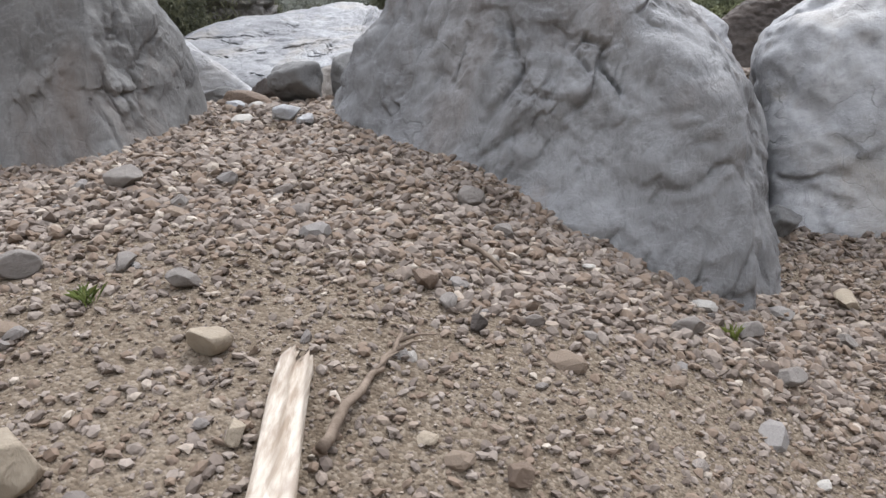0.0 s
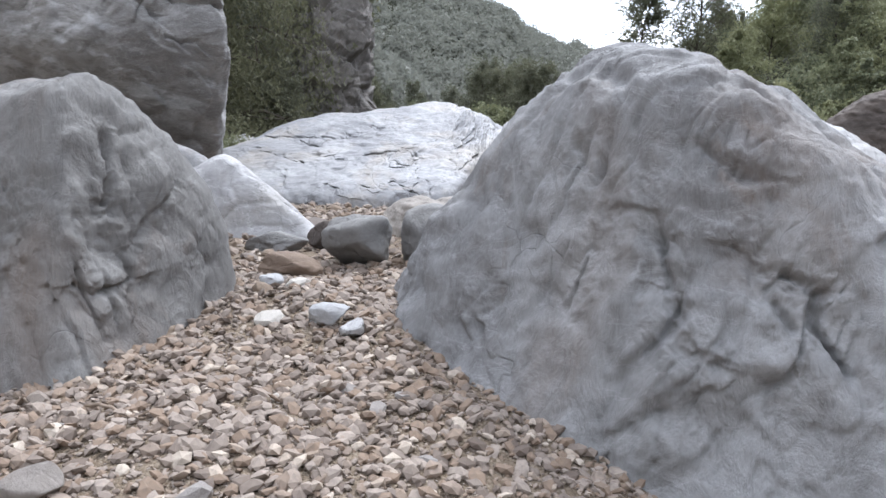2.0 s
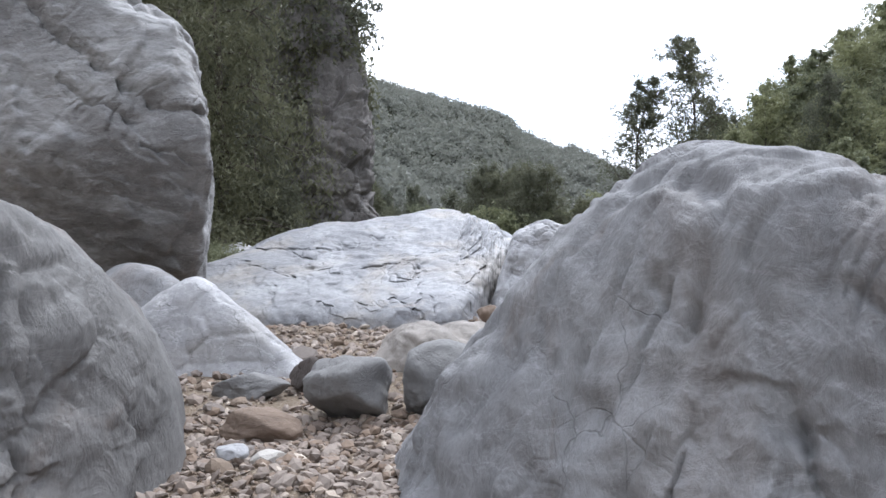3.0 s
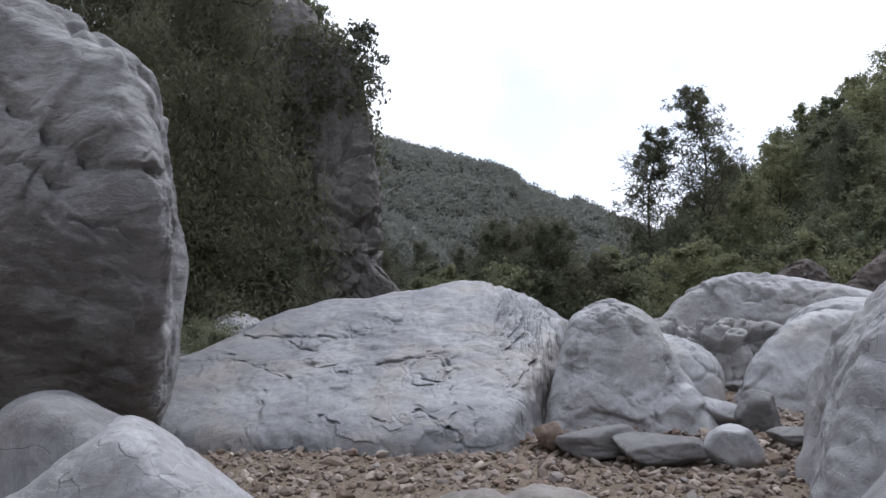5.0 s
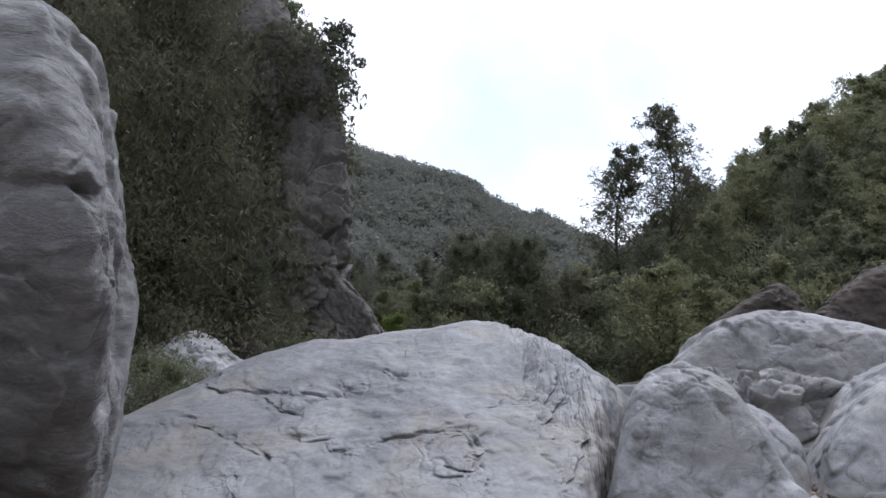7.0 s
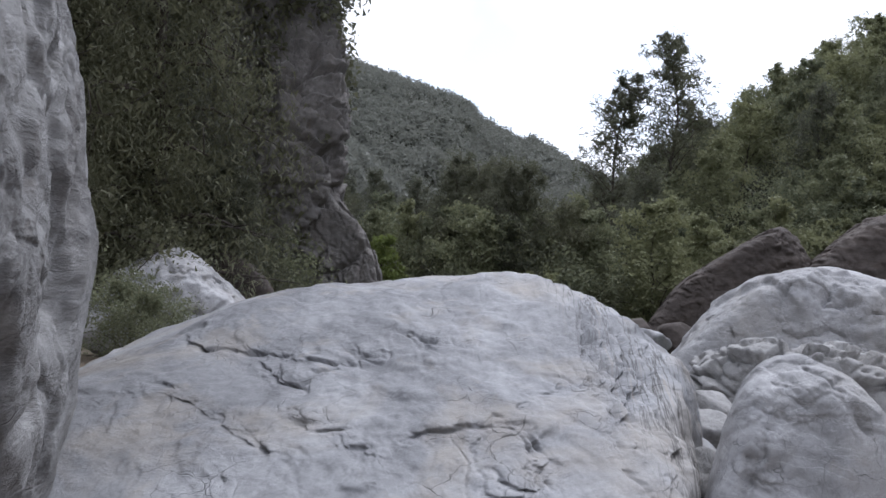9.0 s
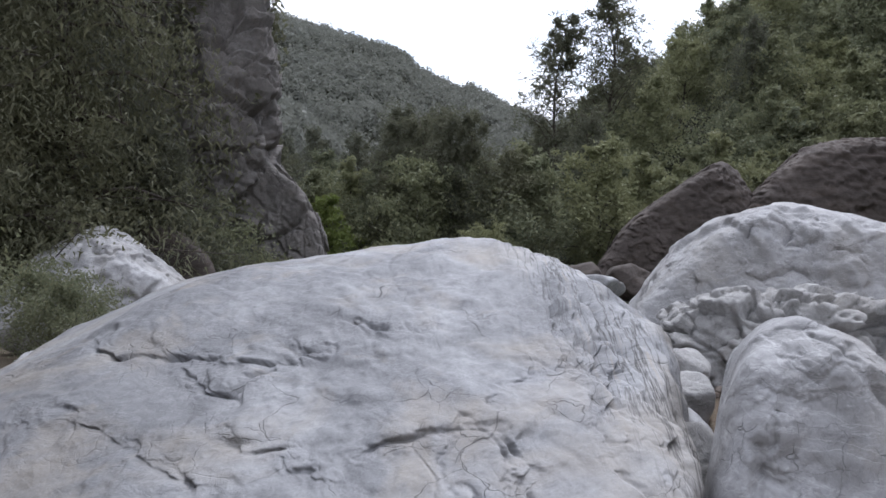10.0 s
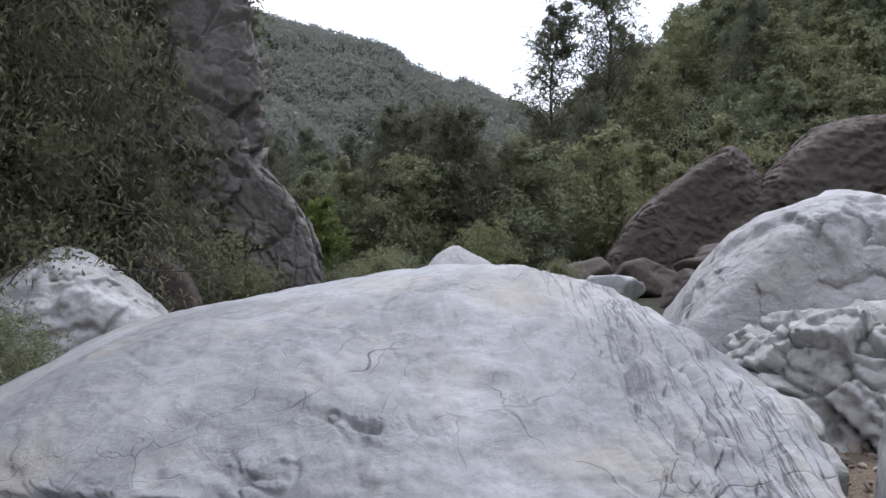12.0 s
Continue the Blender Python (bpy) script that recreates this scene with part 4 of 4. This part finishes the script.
single_stone("pale low ledge stone under the boulders", (0.7, 12.0), 0.40, PALE, 0.4, (0, 6, 0), 31)
single_stone("brown broken stone on the gravel bed", (-0.75, 10.95), 0.2, BROWN, 0.6, (0, 12, 80), 33)
single_stone("grey block stone wedged between boulders", (2.5, 5.05), 0.17, COOL, 0.8, (0, 10, 20), 35)
for x, y, size, material in ((-0.5, 12.35, 0.2, PALE), (-0.42, 13.0, 0.26, RUBBLY), (-0.3, 13.7, 0.3, PALE), (-0.1, 14.5, 0.34, RUBBLY), (-0.6, 14.3, 0.24, COOL), (0.15, 15.2, 0.4, RUBBLY)):
    single_stone("broken pale stone wedged between two boulders", (x, y), size, material, 0.75, (10, 15, 70 * x), int(40 * y), group="stones wedged between the boulders")
single_stone("pale boulder showing beyond a larger one", (-1.62, 23.4), 1.06, MARBLED, 1.0, (0, 0, 40), 53, corners=10, rough=0.06)
single_stone("pale rounded boulder beyond the white one", (2.3, 30.2), 1.0, PALE, 0.7, (0, 0, 10), 51)
single_stone("pale stone in the shade of the bushes", (-6.4, 15.6), 0.3, MARBLED, 0.8, (0, 0, 20), 43)
single_stone("small pale stone below the bushes", (-8.2, 19.0), 0.55, MARBLED, 0.8, (0, 0, 70), 45)
single_stone("low dark rock at the foot of the cliff", (-6.5, 31.0), 1.1, DARK, 0.6, (0, 0, 30), 47)
single_stone("dark grey rounded stone beside a pale wedge boulder", (-3.32, 7.55), 0.3, COOL, 0.95, (0, 0, 30), 37, 0.0, corners=40)

LOOSE = [mesh_of("stone", *stone_shape(100 + i, 0.5 + 0.05 * (i % 4), 2, 10), STONE, shade=False) for i in range(14)]


def loose_stones(count, box, sizes, seed):
    rng = np.random.default_rng(seed)
    made = 0
    while made < count:
        x, y = rng.uniform(box[0], box[2]), rng.uniform(box[1], box[3])
        size = sizes[0] * (sizes[1] / sizes[0]) ** (rng.random() ** 2.2)
        ob = new("stone", LOOSE[int(rng.integers(len(LOOSE)))])
        ob.matrix_basis = pose(x, y, float(ground_height(x, y)) + size * 0.18, rng.uniform(-25, 25), rng.uniform(-25, 25), rng.uniform(0, 360)) @ Matrix.Scale(size, 4)
        tagged(ob, "angular grey-brown stone lying loose on the gravel", "stone", "loose stones on the gravel")
        made += 1


loose_stones(200, (-3.0, 0.9, 3.4, 5.6), (0.03, 0.085), 1)
loose_stones(90, (-2.6, 5.6, 1.6, 11.0), (0.04, 0.12), 2)


def gravel(count, box, sizes, seed):
    rng = np.random.default_rng(seed)
    shapes = [stone_shape(200 + i, 0.42 + 0.02 * i, 1, 8, 0.0) for i in range(10)]
    x = rng.uniform(box[0], box[2], count)
    y = rng.uniform(box[1], box[3], count)
    thick = fbm(np.stack([x, y, 0 * x], 1) * 1.1, 3, 21) + 0.45 * smooth(2.4, 3.4, y) - 0.1
    keep = rng.random(count) < 0.75 + 1.2 * np.clip(thick, 0, 1)
    x, y = x[keep], y[keep]
    n = len(x)
    z = ground_height(x, y)
    size = sizes[0] * (sizes[1] / sizes[0]) ** (rng.random(n) ** 2.0)
    size *= 0.58 + 0.42 * smooth(2.3, 3.1, y + 0.25 * fbm(np.stack([x, y, 0 * x], 1) * 0.9, 2, 23))
    turn, lean = rng.uniform(0, 2 * np.pi, n), rng.normal(0, 0.28, (n, 2))
    verts, faces, start = [], [], 0
    for s, (p, tri) in enumerate(shapes):
        pick = np.arange(n) % len(shapes) == s
        m = int(pick.sum())
        q = np.repeat(p[None], m, 0) * size[pick][:, None, None]
        q[:, :, 2] += q[:, :, 0] * lean[pick][:, 0:1] + q[:, :, 1] * lean[pick][:, 1:2]
        c, sn = np.cos(turn[pick])[:, None], np.sin(turn[pick])[:, None]
        qx, qy = q[:, :, 0] * c - q[:, :, 1] * sn + x[pick][:, None], q[:, :, 0] * sn + q[:, :, 1] * c + y[pick][:, None]
        qz = q[:, :, 2] + (z[pick] + size[pick] * 0.3)[:, None]
        verts.append(np.stack([qx, qy, qz], -1).reshape(-1, 3))
        faces.append((tri[None] + (np.arange(m) * len(p))[:, None, None] + start).reshape(-1, 3))
        start += m * len(p)
    ob = new("gravel", mesh_of("gravel", np.vstack(verts), np.vstack(faces), GRAVEL, shade=False))
    tagged(ob, "mixed grey and brown angular river gravel", "gravel", kind="stuff")


gravel(95000, (-3.4, 0.3, 3.6, 6.4), (0.008, 0.048), 5)
gravel(15000, (-3.6, 6.4, 5.0, 14.0), (0.015, 0.065), 6)
gravel(4500, (-7.5, 10.5, 4.0, 18.0), (0.02, 0.09), 7)


# ---- driftwood ----
def driftwood():
    rng = np.random.default_rng(4)
    a, b = Vector((-0.25, 1.0, 0.19)), Vector((-0.305, 1.98, 0.40))
    steps, sides = 34, 28
    verts, faces = [], []
    for i in range(steps):
        t = i / (steps - 1)
        centre = a.lerp(b, t) + Vector((0.014 * math.sin(5 * t), 0, 0.012 * math.sin(4 * t)))
        for s in range(sides):
            ang = 2 * math.pi * s / sides
            r = 0.062 - 0.012 * t + 0.007 * math.sin(3 * ang + 2 * t) + 0.004 * math.sin(7 * ang - 3 * t)
            if abs(ang - 1.1) < 0.25 and t > 0.35:
                r -= 0.02
            tear = 0.0
            if i == steps - 1:
                tear, r = 0.07 * rng.uniform(-0.6, 1), r * 0.72
            verts.append((centre.x + r * math.cos(ang), centre.y + tear, centre.z + r * math.sin(ang)))
    for i in range(steps - 1):
        for s in range(sides):
            m = (s + 1) % sides
            faces.append((i * sides + s, i * sides + m, (i + 1) * sides + m, (i + 1) * sides + s))
    faces.append(tuple(range(sides)))
    verts.append(tuple(b - Vector((0, 0.03, 0))))
    for s in range(sides):
        faces.append(((steps - 1) * sides + s, (steps - 1) * sides + (s + 1) % sides, len(verts) - 1))
    ob = new("driftwood_log", mesh_of("driftwood_log", verts, faces, WOOD))
    tagged(ob, "bleached driftwood log with a splintered end", "driftwood")


def stick(label, ends, radius, bend, twigs, seed):
    rng = random.Random(seed)
    (x0, y0), (x1, y1) = ends
    pts, radii = [], []
    for i in range(14):
        t = i / 13
        x = x0 + (x1 - x0) * t + bend * math.sin(3.1 * t) + rng.uniform(-0.008, 0.008)
        y = y0 + (y1 - y0) * t + rng.uniform(-0.008, 0.008)
        pts.append((x, y, float(ground_height(x, y)) + radius + 0.015 + 0.015 * math.sin(7 * t)))
        radii.append(radius * (1 - 0.55 * t))
    lines = [(pts, radii)]
    for k in range(twigs):
        i = rng.randint(5, 12)
        p = Vector(pts[i])
        tip = p + Vector((rng.uniform(-0.12, 0.16), rng.uniform(-0.1, 0.12), rng.uniform(0.0, 0.04)))
        lines.append(([p, p.lerp(tip, 0.5) + Vector((0, 0.01, 0.01)), tip], [radius * 0.4, radius * 0.3, radius * 0.12]))
    ob = new("stick", mesh_of("stick", *tubes(lines), TWIG))
    tagged(ob, label, "stick")


driftwood()
stick("crooked dry brown branch lying beside the log", ((-0.18, 1.62), (0.0, 2.26)), 0.018, -0.015, 3, 1)
stick("thin straight dry stick on the gravel", ((0.2, 3.2), (0.6, 2.83)), 0.014, 0.012, 1, 2)
stick("thin pale twig on the gravel near a boulder", ((-1.7, 4.1), (-1.37, 3.96)), 0.009, 0.01, 1, 3)
for x, y, size, flat, material, label in (
        (-0.6, 2.04, 0.085, 0.6, TAN, "beige rounded stone lying on brown grit"), (0.26, 2.5, 0.05, 0.8, DARK, "dark angular stone on the grit"),
        (0.15, 2.62, 0.055, 0.6, SLATE, "grey-brown flat stone on gravel"), (1.67, 3.0, 0.09, 0.5, SLATE, "grey flat stone on the gravel slope"),
        (-0.86, 1.36, 0.12, 0.6, TAN, "large tan stone at the edge of the slope"), (-1.5, 3.52, 0.1, 0.7, SLATE, "grey blocky stone on gravel"),
        (-0.8, 2.4, 0.075, 0.55, SLATE, "grey flat stone among gravel"), (-1.1, 3.18, 0.065, 0.6, SLATE, "grey flat stone among gravel"),
        (2.52, 4.12, 0.11, 0.5, TAN, "tan flat stone below the boulder"), (1.25, 3.08, 0.09, 0.6, SLATE, "grey pointed stone on the gravel slope"),
        (0.05, 2.75, 0.06, 0.8, BROWN, "brown upright stone among gravel"), (-1.42, 2.42, 0.085, 0.6, SLATE, "grey flat stone among gravel"),
        (0.43, 3.48, 0.065, 0.6, SLATE, "grey-brown flat stone on gravel"), (-1.07, 2.52, 0.065, 0.5, SLATE, "grey-brown flat stone on gravel"),
        (1.6, 3.28, 0.085, 0.6, SLATE, "grey pointed stone on the gravel slope"), (-0.42, 1.66, 0.05, 0.7, TAN, "small tan stone beside the driftwood log"),
        (0.35, 1.73, 0.055, 0.8, BROWN, "brown rounded stone on the grit"), (0.09, 1.8, 0.04, 0.4, TAN, "small tan flake of stone on grit"),
        (0.28, 3.78, 0.085, 0.8, SLATE, "grey upright stone among gravel"), (2.32, 3.72, 0.07, 0.5, SLATE, "grey-brown flat stone on gravel")):
    single_stone(label, (x, y), size * 0.85, material, flat, (random.uniform(-12, 12), random.uniform(-12, 12), random.uniform(0, 180)), int(1000 * abs(x) + 10 * y), corners=9, rough=0.03, group="larger stones on the gravel slope")


def grass_tuft(x, y, seed):
    rng = np.random.default_rng(seed)
    z = float(ground_height(x, y))
    verts, faces = [], []
    for i in range(26):
        a, out, tall = rng.uniform(0, 6.28), rng.uniform(0.02, 0.07), rng.uniform(0.03, 0.08)
        bx, by = x + rng.normal(0, 0.012), y + rng.normal(0, 0.012)
        w = Vector((-math.sin(a), math.cos(a), 0)) * 0.0025
        base, tip = Vector((bx, by, z)), Vector((bx + out * math.cos(a), by + out * math.sin(a), z + tall))
        k = len(verts)
        verts += [tuple(base - w), tuple(base + w), tuple(base.lerp(tip, 0.6) + w + Vector((0, 0, 0.015))), tuple(tip), tuple(base.lerp(tip, 0.6) - w + Vector((0, 0, 0.015)))]
        faces.append((k, k + 1, k + 2, k + 3, k + 4))
    ob = new("grass_tuft", mesh_of("grass_tuft", verts, faces, LEAF_FRESH))
    tagged(ob, "small yellow-green grass tuft growing in the gravel", "grass", "grass tufts in the gravel")


grass_tuft(-1.06, 2.2, 1)
grass_tuft(1.5, 3.2, 2)


# ---- trees ----
def make_tree(name, label, height, spread, seed, leaf, count, leaf_size, first=0.25, boughs=16, droop=0.0, lean=0.0, sparse=0.5, rise=0.5, trunk=0.02, category="tree"):
    rng = np.random.default_rng(seed)
    base = new(name)
    tagged(base, label, category)
    top = Vector((lean * height, rng.uniform(-0.05, 0.05) * height, height))
    spine = [Vector((0, 0, -0.6)).lerp(top, t) + Vector((rng.normal(0, 0.012), rng.normal(0, 0.012), 0)) * height * (1 if t else 0) for t in np.linspace(0, 1, 9)]
    lines = [(spine, [height * trunk * (1.08 - t) for t in np.linspace(0, 1, 9)])]
    ends = []
    for i in range(boughs):
        t = first + (0.97 - first) * (i + rng.random()) / boughs
        k = min(int(t * 8), 7)
        start = spine[k].lerp(spine[k + 1], t * 8 - k)
        a = i * 2.4 + rng.uniform(-0.5, 0.5)
        reach = float(spread * (1 - 0.75 * ((t - first) / (1 - first)) ** 1.4) * rng.uniform(0.6, 1.15))
        tip = start + Vector((math.cos(a), math.sin(a), rise * rng.uniform(0.4, 1.2) - droop * 0.6)) * reach
        mid = start.lerp(tip, 0.5) + Vector((0, 0, 0.12 * reach))
        lines.append(([start, mid, tip], [height * trunk * 0.42 * (1.1 - t), height * trunk * 0.24 * (1.1 - t), height * trunk * 0.06]))
        ends += [(start.lerp(mid, 0.8), reach * 0.5), (mid, reach * 0.55), (mid.lerp(tip, 0.5), reach * 0.5), (tip, reach * 0.42)]
        for j in range(3):
            q = mid.lerp(tip, rng.uniform(0, 0.9))
            out = q + Vector(rng.normal(0, 1, 3)) * reach * 0.3 + Vector((0, 0, 0.1 * reach))
            lines.append(([q, out], [height * trunk * 0.1, height * trunk * 0.03]))
            ends.append((out, reach * 0.35))
    part("trunk", mesh_of("trunk", *tubes(lines, 6), BARK), base)
    ends.append((spine[-1], spread * 0.3))
    where = np.array([e[0][:] for e in ends])
    size = np.array([e[1] for e in ends])
    blobs = rng.integers(0, len(ends), len(ends) * 4)
    knots = where[blobs] + rng.normal(0, 1, (len(blobs), 3)) * (size[blobs] * 0.45)[:, None]
    pick = rng.integers(0, len(knots), count)
    off = rng.normal(0, 1, (count, 3)) * (size[blobs][pick] * (0.42 - 0.24 * sparse))[:, None] * (1, 1, 0.75)
    places = knots[pick] + off
    if droop:
        places[:, 2] -= droop * rng.random(count) ** 1.5 * spread * 0.5
    places[:, 2] = np.maximum(places[:, 2], 0.05)
    v, f = leaves(places, leaf_size, leaf_size * (0.4 if not droop else 0.16), rng, droop)
    part("crown", mesh_of("crown", v, f, leaf, shade=False), base)
    return base


PLANTED = set()


def plant(proto, x, y, scale=1.0, turn=0.0, drop=0.0, lean=0.0):
    m = pose(x, y, float(ground_height(x, y)) - drop, lean, 0, turn) @ Matrix.Scale(scale, 4)
    if proto.name in PLANTED:
        ob = copy_thing(proto, m)
        ob.matrix_basis = m
        return ob
    PLANTED.add(proto.name)
    proto.matrix_basis = m
    return proto


PROTO = {
    "gum": make_tree("tree", "olive-green spreading tree on the wooded slope", 10, 3.4, 11, LEAF_OLIVE, 7000, 0.30, 0.25, 17),
    "round": make_tree("tree", "dense dark green tree among the valley woods", 9, 3.6, 12, LEAF_OLIVE, 8000, 0.30, 0.12, 20, rise=0.7),
    "oak": make_tree("tree", "tall grey-green feathery river oak", 13, 3.2, 13, LEAF_DARK, 8500, 0.38, 0.2, 24, rise=0.9, droop=0.35, trunk=0.016),
    "near": make_tree("tree", "dark olive small-leaved tree in front of the cliff", 9, 3.4, 19, LEAF_DARK, 26000, 0.15, 0.08, 24, rise=0.6, sparse=0.3),
    "fresh": make_tree("tree", "bright yellow-green young tree on the slope", 6, 2.0, 14, LEAF_FRESH, 4500, 0.26, 0.2, 13),
    "shrub": make_tree("shrub", "low olive-green bushy shrub below the woods", 2.6, 2.0, 15, LEAF_OLIVE, 7000, 0.12, 0.05, 15, rise=0.9, category="shrub"),
    "droop": make_tree("tree", "dark drooping river oak against the cliff", 15, 3.9, 16, LEAF_DARK, 36000, 0.22, 0.08, 38, rise=0.3, droop=0.55, sparse=0.4),
}
PINE = make_tree("tree", "tall sparse dark river oak standing against the sky", 20.5, 4.2, 17, LEAF_DARK, 9500, 0.55, 0.15, 36, rise=1.0, droop=0.12, sparse=0.85, trunk=0.011)
PINE.matrix_basis = pose(16.0, 86, float(ground_height(16.0, 86)), 0, 0, 40) @ Matrix.Scale(1.05, 4)
copy_thing(PINE, Matrix.Identity(4)).matrix_basis = pose(9.6, 87, float(ground_height(9.6, 87)), 0, -3, 200) @ Matrix.Scale(1.12, 4)
SPRIG = make_tree("tree", "thin sparse tree growing from the cliff top", 4.6, 2.0, 18, LEAF_DARK, 1500, 0.26, 0.2, 15, rise=0.5, sparse=0.9, lean=0.12, trunk=0.014)
SPRIG.matrix_basis = pose(-10.2, 35.0, 10.6, 0, 14, 0)


def woods():
    rng = np.random.default_rng(8)
    spots = [("droop", -11.6, 27.0, 1.0), ("droop", -13.6, 30.0, 1.15), ("droop", -15.5, 26.0, 1.1), ("droop", -12.6, 24.0, 0.75), ("droop", -17.5, 30.0, 1.25), ("droop", -18.5, 24.0, 1.1),
             ("near", -10.6, 29.5, 0.62), ("near", -12.6, 26.0, 0.85), ("near", -14.6, 25.0, 1.0), ("near", -17.0, 23.0, 0.9), ("shrub", -6.9, 17.6, 0.36), ("shrub", -7.6, 18.2, 0.42), ("shrub", -12.4, 21.0, 1.0), ("shrub", -9.6, 31.5, 1.1), ("shrub", -8.4, 33.0, 0.6), ("shrub", -12.2, 27.0, 1.1), ("shrub", -12.4, 25.5, 1.0),
             ("shrub", -13.5, 22.5, 1.0), ("shrub", -6.4, 36.5, 0.6), ("shrub", -5.0, 40.0, 0.8),
             ("fresh", 17.8, 62.0, 1.15), ("fresh", -6.2, 62.0, 0.9), ("fresh", -9.8, 58.0, 1.0), ("fresh", 5.0, 70.0, 0.7)]
    for kind, x, y, s in spots:
        plant(PROTO[kind], x, y, s, rng.uniform(0, 360))
    kinds = ["gum", "round", "oak", "oak", "round"]
    for i in range(52):
        x, y = rng.uniform(-20, 14), rng.uniform(58, 120)
        plant(PROTO[kinds[int(rng.integers(5))]], x, y, rng.uniform(0.7, 1.05), rng.uniform(0, 360))
    for i in range(110):
        y = rng.uniform(58, 135)
        x = 12 + (y - 40) * rng.uniform(0.02, 0.95)
        plant(PROTO[["gum", "round", "oak", "gum", "fresh"][int(rng.choice(5, p=[0.32, 0.3, 0.12, 0.21, 0.05]))]], x, y, rng.uniform(0.7, 1.12), rng.uniform(0, 360))
    for i in range(46):
        y = rng.uniform(60, 100)
        x = 20 + (y - 58) * 0.25 + rng.uniform(0, 24)
        plant(PROTO["gum" if i % 3 else "shrub"], x, y, rng.uniform(0.5, 0.8) if i % 3 else rng.uniform(1.2, 2.0), rng.uniform(0, 360))
    for i in range(14):
        x, y = rng.uniform(-6.5, 9), rng.uniform(40, 48)
        if x < 3.5:
            plant(PROTO["shrub"], x, y, rng.uniform(0.45, 0.9), rng.uniform(0, 360))
    for i in range(15):
        plant(PROTO[["oak", "round", "oak"][i % 3]], -6.5 + 0.62 * i + rng.uniform(-0.5, 0.5), rng.uniform(54, 64), (0.62 + 0.36 * abs(math.sin(i * 2.1))) * (0.8 if i > 12 else 1.0), rng.uniform(0, 360), 0.3)
    for i in range(26):
        y = rng.uniform(61, 76)
        plant(PROTO[["gum", "round", "shrub"][i % 3]], rng.uniform(13, 0.5 * y), y, rng.uniform(0.6, 0.9) * (2.2 if i % 3 == 2 else 1), rng.uniform(0, 360), 0.3)
    for i in range(34):
        y = rng.uniform(46, 74)
        x = rng.uniform(-9, 11) if i % 2 else rng.uniform(11, 34)
        if not (4 < x < 17 and 44 < y < 57) and not (10 < x < 35 and 49 < y < 65):
            plant(PROTO["shrub"], x, y, rng.uniform(0.9, 1.8), rng.uniform(0, 360))


woods()


def creepers(cliff, count, seed):
    rng = np.random.default_rng(seed)
    me = cliff.data
    co = np.array([v.co[:] for v in me.vertices]) + np.array(cliff.location)
    nor = np.array([v.normal[:] for v in me.vertices])
    want = fbm(co * (0.35, 0.35, 0.22), 4, 31) + 0.12 * np.clip(-9.0 - co[:, 0], -2, 4)
    pool = np.nonzero((want > 0.12) & (co[:, 1] < 38) & (co[:, 2] > 0))[0]
    pick = rng.choice(pool, count)
    places = co[pick] + nor[pick] * rng.uniform(0.0, 0.5, (count, 1)) + rng.normal(0, 0.15, (count, 3))
    v, f = leaves(places, 0.26, 0.12, rng, 0.4)
    ob = new("creeper", mesh_of("creeper", v, f, LEAF_DARK, shade=False))
    tagged(ob, "olive creepers and bushes clinging to the cliff", "creeper", kind="stuff")


creepers(CLIFF_FACE, 16000, 12)
for x, y, z, s in ((-11.6, 36.5, 12.0, 0.5), (-13.5, 35.5, 13.5, 0.6), (-16.0, 36.5, 14.5, 0.7)):
    copy_thing(PROTO["gum"], Matrix.Identity(4)).matrix_basis = pose(x, y, z, 0, 0, 40 * x) @ Matrix.Scale(s, 4)


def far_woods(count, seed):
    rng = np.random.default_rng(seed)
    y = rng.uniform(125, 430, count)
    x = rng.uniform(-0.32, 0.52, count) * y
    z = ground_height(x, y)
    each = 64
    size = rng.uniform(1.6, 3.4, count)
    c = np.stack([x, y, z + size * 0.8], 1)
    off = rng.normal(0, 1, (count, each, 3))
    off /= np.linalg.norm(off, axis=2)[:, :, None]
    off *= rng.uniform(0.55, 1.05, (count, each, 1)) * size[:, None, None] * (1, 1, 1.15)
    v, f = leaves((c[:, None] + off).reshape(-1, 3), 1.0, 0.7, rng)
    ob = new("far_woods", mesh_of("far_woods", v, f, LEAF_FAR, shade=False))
    tagged(ob, "forest covering the far hill, distance haze put into its grey-green leaf colour", "forest", kind="stuff")


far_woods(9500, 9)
